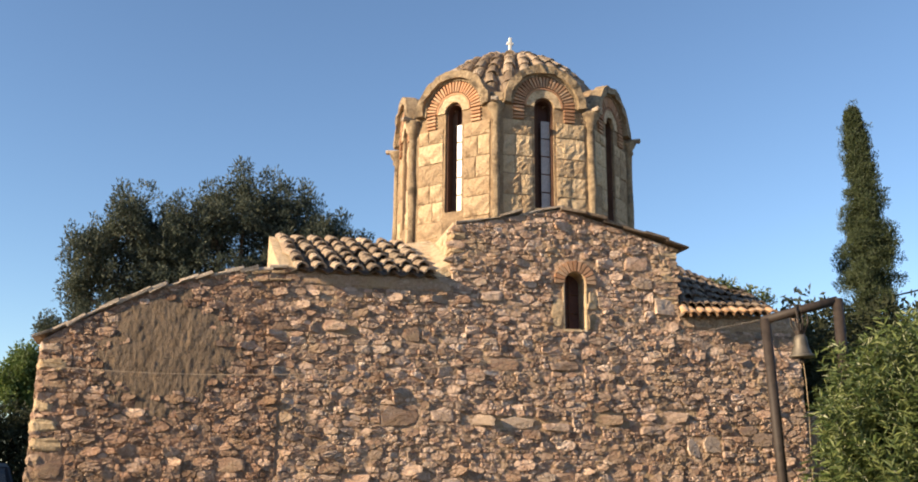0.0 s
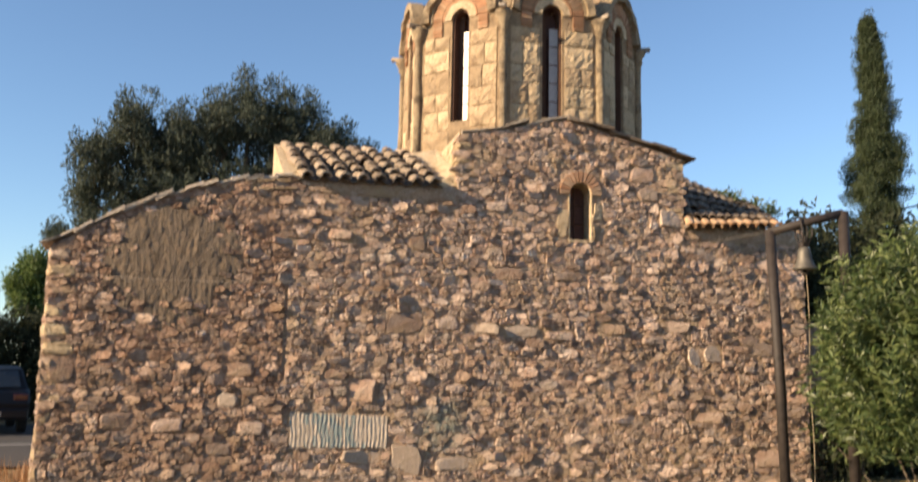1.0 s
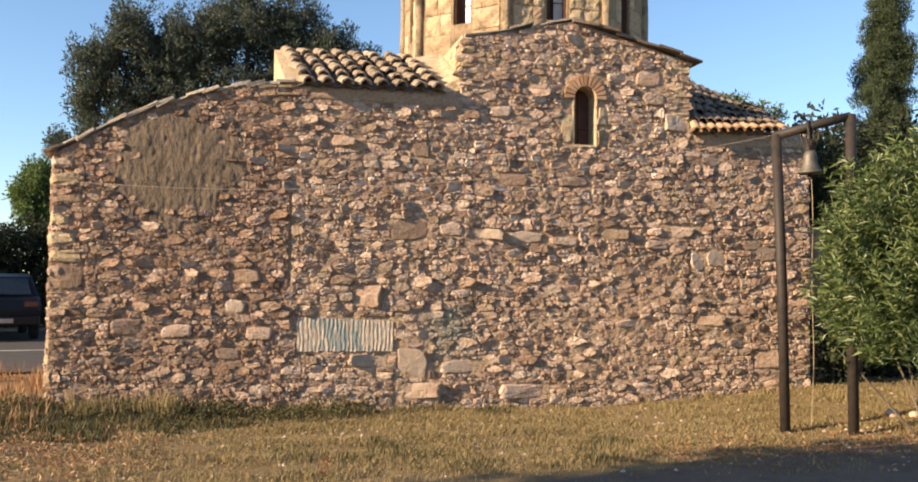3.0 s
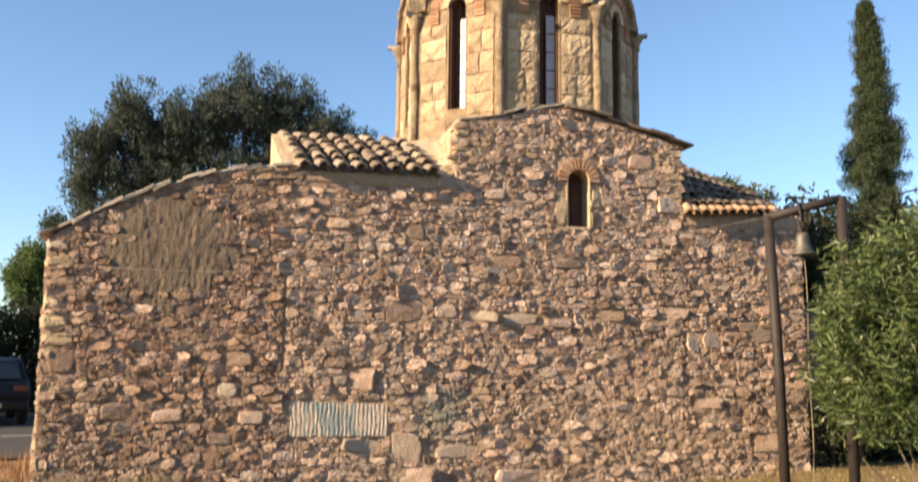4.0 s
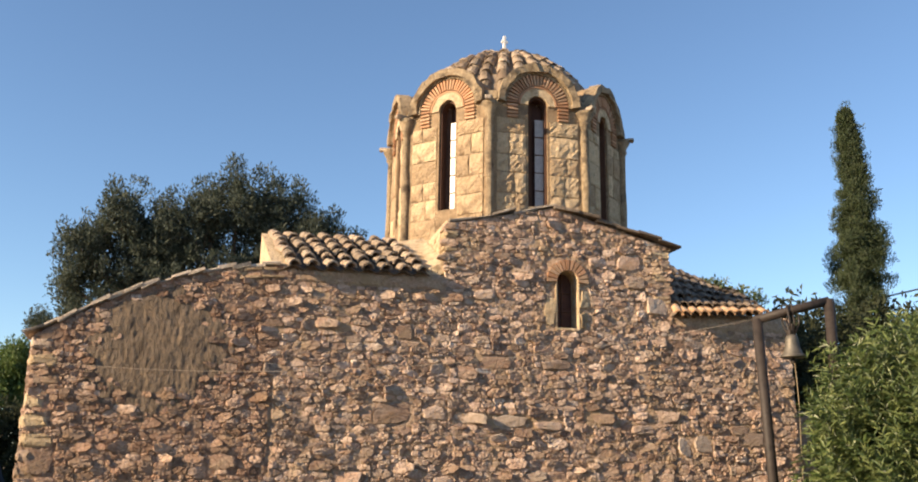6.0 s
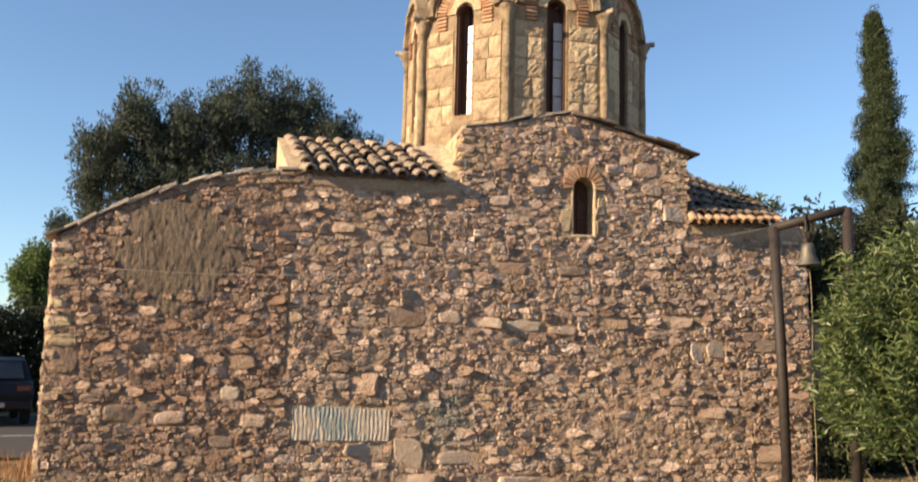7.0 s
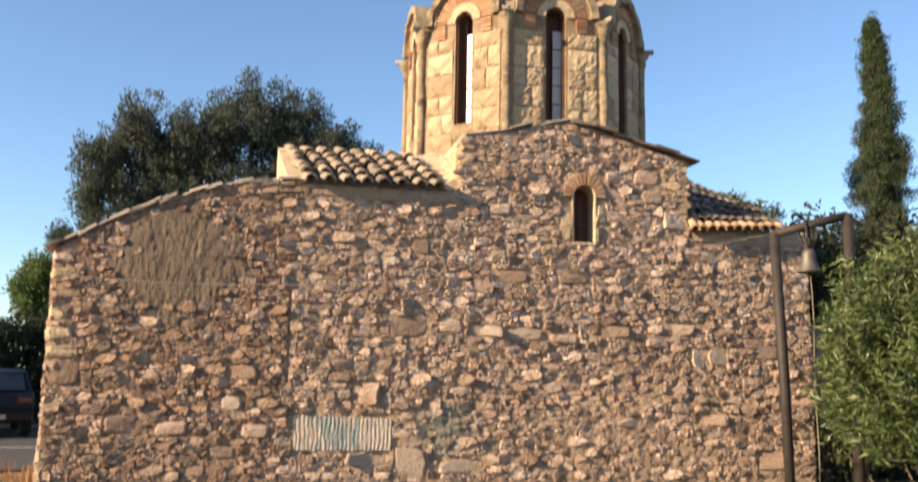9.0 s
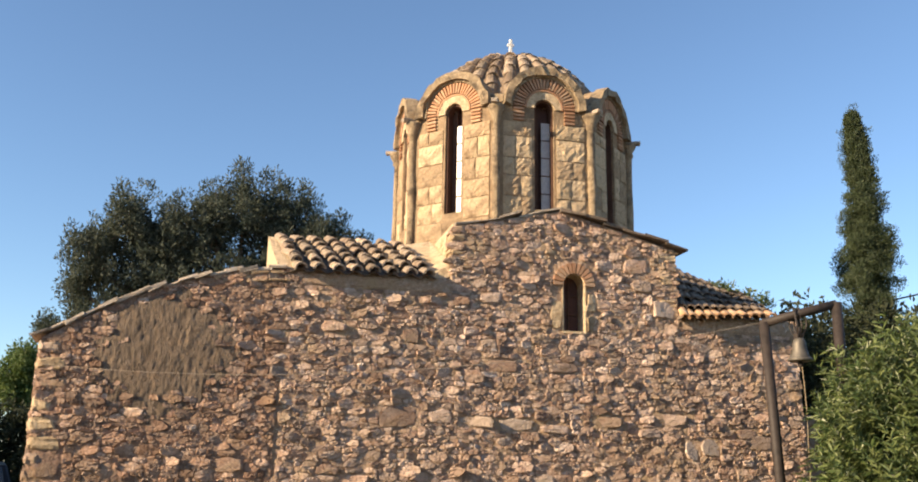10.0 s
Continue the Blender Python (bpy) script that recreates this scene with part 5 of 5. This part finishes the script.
cypress((8.17, 2.5, 0.0), 8.35, 0.55, 4)


# ---------------------------------------------------------------- grass and litter
def blades(name, xs, ys, low, high, mat, seed, count, keep, label, lean=0.5, width=0.006):
    rs = np.random.RandomState(seed)
    V, F = [], []
    n = 0
    while n < count:
        x, y = rs.uniform(*xs), rs.uniform(*ys)
        if not keep(x, y, rs):
            continue
        z = ground_z(x, y) - 0.01
        h, a = rs.uniform(low, high) * max(0.3, 1 + 1.1 * noise.noise(Vector((x * 1.7, y * 2.4, 1.0)))), rs.uniform(0, 2 * math.pi)
        dx, dy = math.cos(a) * h * lean * rs.random(), math.sin(a) * h * lean * rs.random()
        w = width * rs.uniform(0.7, 1.5)
        wx, wy = -math.sin(a) * w, math.cos(a) * w
        b = len(V)
        V += [(x - wx, y - wy, z), (x + wx, y + wy, z), (x + dx * 0.4 + wx * 0.8, y + dy * 0.4 + wy * 0.8, z + h * 0.6), (x + dx * 0.4 - wx * 0.8, y + dy * 0.4 - wy * 0.8, z + h * 0.6), (x + dx, y + dy, z + h)]
        F += [(b, b + 1, b + 2, b + 3), (b + 3, b + 2, b + 4)]
        n += 1
    tagged(new(name, raw(name, V, F, mat)), label, "grass", kind="stuff")


def patchy(x, y, rs):
    if -5.1 < x < 5.7 and y > -0.05:
        return False
    k = noise.noise(Vector((x * 0.7, y * 1.3, 2.0)))
    return rs.random() < (0.62 + 0.8 * k) * max(0.08, min(1.0, (x + 4.9) / 2.6)) and (rs.random() < (y - grass_edge(x)) / 0.55 or rs.random() < 0.08)


def weedy(x, y, rs):
    k = noise.noise(Vector((x * 1.3, y * 1.8, 8.0)))
    edge = min(-0.4, -2.1 + 0.42 * (x + 5)) + 0.5 * k
    return edge < y < -0.08 and rs.random() < 0.45 + 0.9 * noise.noise(Vector((x * 2.2, y * 2.2, 3.0))) - 0.05 * (x + 5)


blades("dry_grass", (-8.5, 8.5), (-4.6, 0.6), 0.012, 0.056, M_DRY, 1, 170000, patchy, "short dry yellow grass", 1.4, 0.0038)
blades("weeds", (-6.4, 0.6), (-2.4, -0.05), 0.03, 0.095, M_GREENGRASS, 2, 14000, weedy, "tall green and straw weeds along the wall foot", 0.7, 0.006)
blades("straw", (-7.5, 5.2), (-1.2, -0.04), 0.03, 0.13, M_DRY, 3, 3600, lambda x, y, rs: rs.random() < max(0.03, 0.5 * (1 - abs(y) / 0.3) if x > -4.6 else 0.5) and rs.random() < 0.5 + noise.noise(Vector((x * 1.9, y * 1.9, 6))) and not (x > -5.1 and y > -0.05), "dry straw stalks along the wall foot", 0.6, 0.005)
blades("green_tufts", (-2.6, 1.2), (-3.9, -2.3), 0.02, 0.09, M_GREENGRASS, 5, 1500, lambda x, y, rs: rs.random() < 0.15 + noise.noise(Vector((x * 1.8, y * 2.1, 12.0))), "green tufts in the dry grass", 0.9, 0.005)
blades("dry_stalks", (-8.4, -4.9), (-1.6, 4.4), 0.06, 0.30, M_LITTER, 8, 3600, lambda x, y, rs: rs.random() < 0.4 + noise.noise(Vector((x * 1.5, y * 1.5, 4))) and not (x > -5.15 and y > -0.1), "rusty dry stalks at the wall's corner", 0.5, 0.005)
blades("seed_stalks", (-4.75, -3.5), (-0.7, -0.1), 0.15, 0.36, M_DRY, 9, 700, lambda x, y, rs: rs.random() < 0.5, "tall pale seed stalks before the wall", 0.5, 0.004)
rs = np.random.RandomState(7)
weed_mass = tagged(empty("leafy_weeds", (-3.8, -0.5, 0)), "low leafy green weeds along the wall foot", "weeds", kind="stuff")
pts = [(x, y, ground_z(x, y) + rs.uniform(0.01, 0.10) * max(0.25, 1 + 1.2 * noise.noise(Vector((x * 1.4, y * 2, 5))))) for x, y in ((rs.uniform(-5.7, -1.2), -0.12 - abs(rs.normal(0, 0.36))) for _ in range(760)) if rs.random() < 1.0 + 0.25 * (-3.2 - x)]
leaf_cloud("weed_leaves", pts, 16, 0.08, 0.045, M_GREENGRASS, weed_mass, rs, 0.4, 0.5)
rs = np.random.RandomState(4)
litter = tagged(empty("leaf_litter", (4, -3.5, 0)), "fallen brown leaves scattered on the ground", "leaf litter", kind="stuff")
pts = [(x, y, ground_z(x, y) + 0.012) for x, y in ((rs.uniform(1.2, 7.5), rs.normal(-3.5, 0.45)) for _ in range(2600))]
pts += [(x, y, ground_z(x, y) + 0.03) for x, y in ((rs.uniform(-7.4, -3.2) - 0.3, rs.normal(-2.7, 0.8)) for _ in range(5200)) if rs.random() < 0.5 - 0.35 * (x + 4.2)]
leaf_cloud("dead_leaves", pts, 1, 0.02, 0.055, M_LITTER, litter, rs, 0.35, -0.1)


def pebbles():
    rs = np.random.RandomState(6)
    V, F = [], []
    for _ in range(420):
        x, y = rs.uniform(-6, 6.5), rs.uniform(-4.6, -0.3)
        r = rs.uniform(0.01, 0.035)
        z = ground_z(x, y)
        b = len(V)
        V += [(x + r * math.cos(a) * rs.uniform(0.7, 1.2), y + r * math.sin(a) * rs.uniform(0.7, 1.2), z) for a in (0, 1.05, 2.1, 3.14, 4.2, 5.2)]
        V += [(x + rs.uniform(-0.3, 0.3) * r, y + rs.uniform(-0.3, 0.3) * r, z + r * 0.8)]
        F += [(b + i, b + (i + 1) % 6, b + 6) for i in range(6)]
    tagged(new("pebbles", raw("pebbles", V, F, M_PALE)), "small pale stones scattered in the grass", "pebbles", kind="stuff")


pebbles()
rs = np.random.RandomState(15)
dead = tagged(empty("dead_weed", (-2.12, -4.00, 0)), "small dark dead weed at the edge of the track", "plant")
part("stem", tube([(-2.12, -4.00, -0.02), (-2.11, -4.00, 0.07), (-2.08, -4.01, 0.15)], 0.006, 5, 0.003), M_BARK_SHADE, dead)
leaf_cloud("leaves", [(-2.11, -4.00, 0.05), (-2.09, -4.00, 0.10), (-2.07, -4.01, 0.14)], 12, 0.03, 0.05, M_LITTER, dead, rs, 0.4, 0.8)
for x, y, r in ((4.70, -2.22, 0.075), (4.86, -2.40, 0.065), (4.62, -2.34, 0.045)):
    bm = bmesh.new()
    bmesh.ops.create_icosphere(bm, subdivisions=2, radius=r, matrix=Matrix.Diagonal((1.2, 0.9, 0.8, 1)))
    for v in bm.verts:
        v.co *= 1 + 0.25 * noise.noise(v.co * 9 + Vector((x, y, 0)))
    ob = part("boulder", bm, M_PALE)
    ob.location = (x, y, ground_z(x, y) + r * 0.45)
    tagged(ob, "pale rough stone lying on the dry ground", "stone", "stones under the bush")


# ---------------------------------------------------------------- parked car
def car(at, turn):
    c = tagged(empty("car", at), "dark parked car with red tail lamps on the road", "car")
    W2 = 0.88
    side = [(-2.15, 0.38), (-2.2, 0.75), (-2.12, 1.02), (-1.95, 1.10), (-1.62, 1.58), (-1.2, 1.66), (0.2, 1.64), (1.0, 1.12), (2.0, 0.98), (2.2, 0.75), (2.18, 0.38)]
    bm = bmesh.new()
    rings = []
    for w, sh in ((-W2, 0.90), (-W2 * 0.93, 1.0), (W2 * 0.93, 1.0), (W2, 0.90)):
        rings.append([bm.verts.new((w * (1 - 0.20 * max(0, z - 1.0) / 0.6), y * (0.985 if sh < 1 else 1), 0.3 + (z - 0.3) * (0.985 if sh < 1 else 1))) for y, z in side])
    n = len(side)
    for a, b in zip(rings, rings[1:]):
        for i in range(n):
            bm.faces.new((a[i], b[i], b[(i + 1) % n], a[(i + 1) % n]))
    bm.faces.new(rings[0])
    bm.faces.new(rings[-1])
    bmesh.ops.recalc_face_normals(bm, faces=bm.faces)
    def add(name, bm, mat, parent=c, label="", smooth=False):
        me_ob = part(name, bm, mat, None, smooth=smooth)
        me_ob.parent = parent
        if label:
            me_ob["label"] = label
        return me_ob
    body = add("body", bm, M_CARBODY)
    bm = bmesh.new()
    q = [bm.verts.new(v) for v in ((-0.66, -1.945, 1.13), (0.66, -1.945, 1.13), (0.60, -1.66, 1.53), (-0.60, -1.66, 1.53))]
    f = bm.faces.new(q)
    ex = bmesh.ops.extrude_face_region(bm, geom=[f])
    for v in ex["geom"]:
        if isinstance(v, bmesh.types.BMVert):
            v.co += Vector((0, -0.02, 0.012))
    add("rear_window", bm, M_CARGLASS)
    for sx in (-1, 1):
        add("tail_lamp", box_bm((0.34, 0.10, 0.16), (sx * 0.66, -2.14, 0.90), 0.03, 0, 0, 2), M_RED, label="red tail lamp")
        bm = bmesh.new()
        q = [bm.verts.new(v) for v in ((sx * 0.865, -1.5, 1.08), (sx * 0.865, 0.7, 1.08), (sx * 0.74, 0.15, 1.54), (sx * 0.74, -1.25, 1.54))]
        f = bm.faces.new(q)
        ex = bmesh.ops.extrude_face_region(bm, geom=[f])
        for v in ex["geom"]:
            if isinstance(v, bmesh.types.BMVert):
                v.co.x += sx * 0.02
        add("side_window", bm, M_CARGLASS)
        for y in (-1.35, 1.38):
            bm = lathe([(0.20, -0.10), (0.31, -0.10), (0.33, -0.06), (0.33, 0.06), (0.31, 0.10), (0.20, 0.10)], 22)
            bmesh.ops.rotate(bm, cent=(0, 0, 0), matrix=Matrix.Rotation(math.pi / 2, 3, "Y"), verts=bm.verts)
            bmesh.ops.translate(bm, vec=(sx * 0.80, y, 0.33), verts=bm.verts)
            wheel = add("wheel", bm, M_TYRE, smooth=False)
            bm = lathe([(0.02, -0.05), (0.19, -0.05), (0.20, 0.0), (0.19, 0.105), (0.05, 0.09)], 16)
            bmesh.ops.rotate(bm, cent=(0, 0, 0), matrix=Matrix.Rotation(sx * math.pi / 2, 3, "Y"), verts=bm.verts)
            bmesh.ops.translate(bm, vec=(sx * 0.80, y, 0.33), verts=bm.verts)
            add("rim", bm, M_ALU, wheel)
        add("wing_mirror", box_bm((0.20, 0.09, 0.13), (sx * 0.98, 0.62, 1.08), 0.03, 0, 0, 2), M_CARBODY)
    add("bumper", box_bm((1.70, 0.16, 0.26), (0, -2.17, 0.50), 0.05, 0, 0, 2), M_CARBODY)
    add("plate", box_bm((0.50, 0.02, 0.11), (0, -2.262, 0.50), 0.004), M_ALU, label="pale plain plate")
    c.rotation_euler = (0, 0, turn)
    return c


car((-9.35, 14.7, 0.05), radians(18))

# unseen trees added to the west to throw shade on the track and the road
tree("shade_tree", (-12.6, -8.3, 0), 7.5, [(0, 0, 5.0, 1.8, 1.6, 1.9), (1.8, -0.1, 5.2, 1.7, 1.5, 1.7), (-1.4, -1.3, 4.6, 1.8, 1.6, 1.6), (3.4, -0.3, 4.9, 1.8, 1.6, 1.7), (1.5, -2.2, 4.6, 2.2, 1.8, 1.6), (4.2, -2.0, 4.8, 2.0, 1.8, 1.6), (3.9, 1.2, 3.8, 0.9, 0.8, 0.4), (4.8, 2.0, 3.8, 0.9, 0.8, 0.4)], "unseen evergreen tree added to shade the track", M_LEAF_DARK, 13, 0.22, 40, 40, 0.3, 0.5)
tree("shade_tree", (-18.3, 12.8, 0), 7.5, [(0, 0, 4.4, 2.2, 2.4, 2.4), (1.6, 1.6, 3.6, 2.2, 2.4, 2.2), (0.5, 3.8, 4.0, 2.2, 2.2, 2.4)], "unseen evergreen tree added to shade the road and car", M_LEAF_DARK, 14, 0.22, 40, 40, 0.3, 0.5)

# ---------------------------------------------------------------- the stones of the walls
rnd = random.Random(2)


def top_all(x):
    return top_narthex(x) if x < XA else top_nave(x) if x < XB else top_arm(x) if x < XC else top_east(x)


cells = [c for c in rubble(X0, X1, -0.15, 5.3, top_all, holes, rnd) if plaster_reach(c[2], c[3]) > 0.78 or c[1] > 0.009 and plaster_reach(c[2], c[3]) > 0.62]
NEAR = {"narthex_wall": (-4.6, -3.0, 2.2), "nave_wall": (-1.75, -0.7, 9.0), "cross_arm_wall": (0.3, 1.7, 2.6), "east_wall": (3.3, 4.9, 2.4)}      # stretches whose stones are pieces
for name, a, b, top, cuts, v1, label in SECTIONS:
    u0, u1, v0 = NEAR[name]
    lay_stones([c for c in cells if a <= c[2] < b], front, WALLS[name], rnd, lambda u, v: u0 < u < u1 and v < v0, mat=M_BROWN if name == "narthex_wall" else None, mat_one=M_BROWN_ONE if name == "narthex_wall" else None)
# west end face, and the cross arm's return in its sun-painted yellow
lay_stones(rubble(0.0, 3.0, -0.1, 3.1, lambda u: 3.05, [], rnd), lambda u, v, out: (X0 - out, 3.0 - u, v), WALLS["narthex_wall"], rnd)
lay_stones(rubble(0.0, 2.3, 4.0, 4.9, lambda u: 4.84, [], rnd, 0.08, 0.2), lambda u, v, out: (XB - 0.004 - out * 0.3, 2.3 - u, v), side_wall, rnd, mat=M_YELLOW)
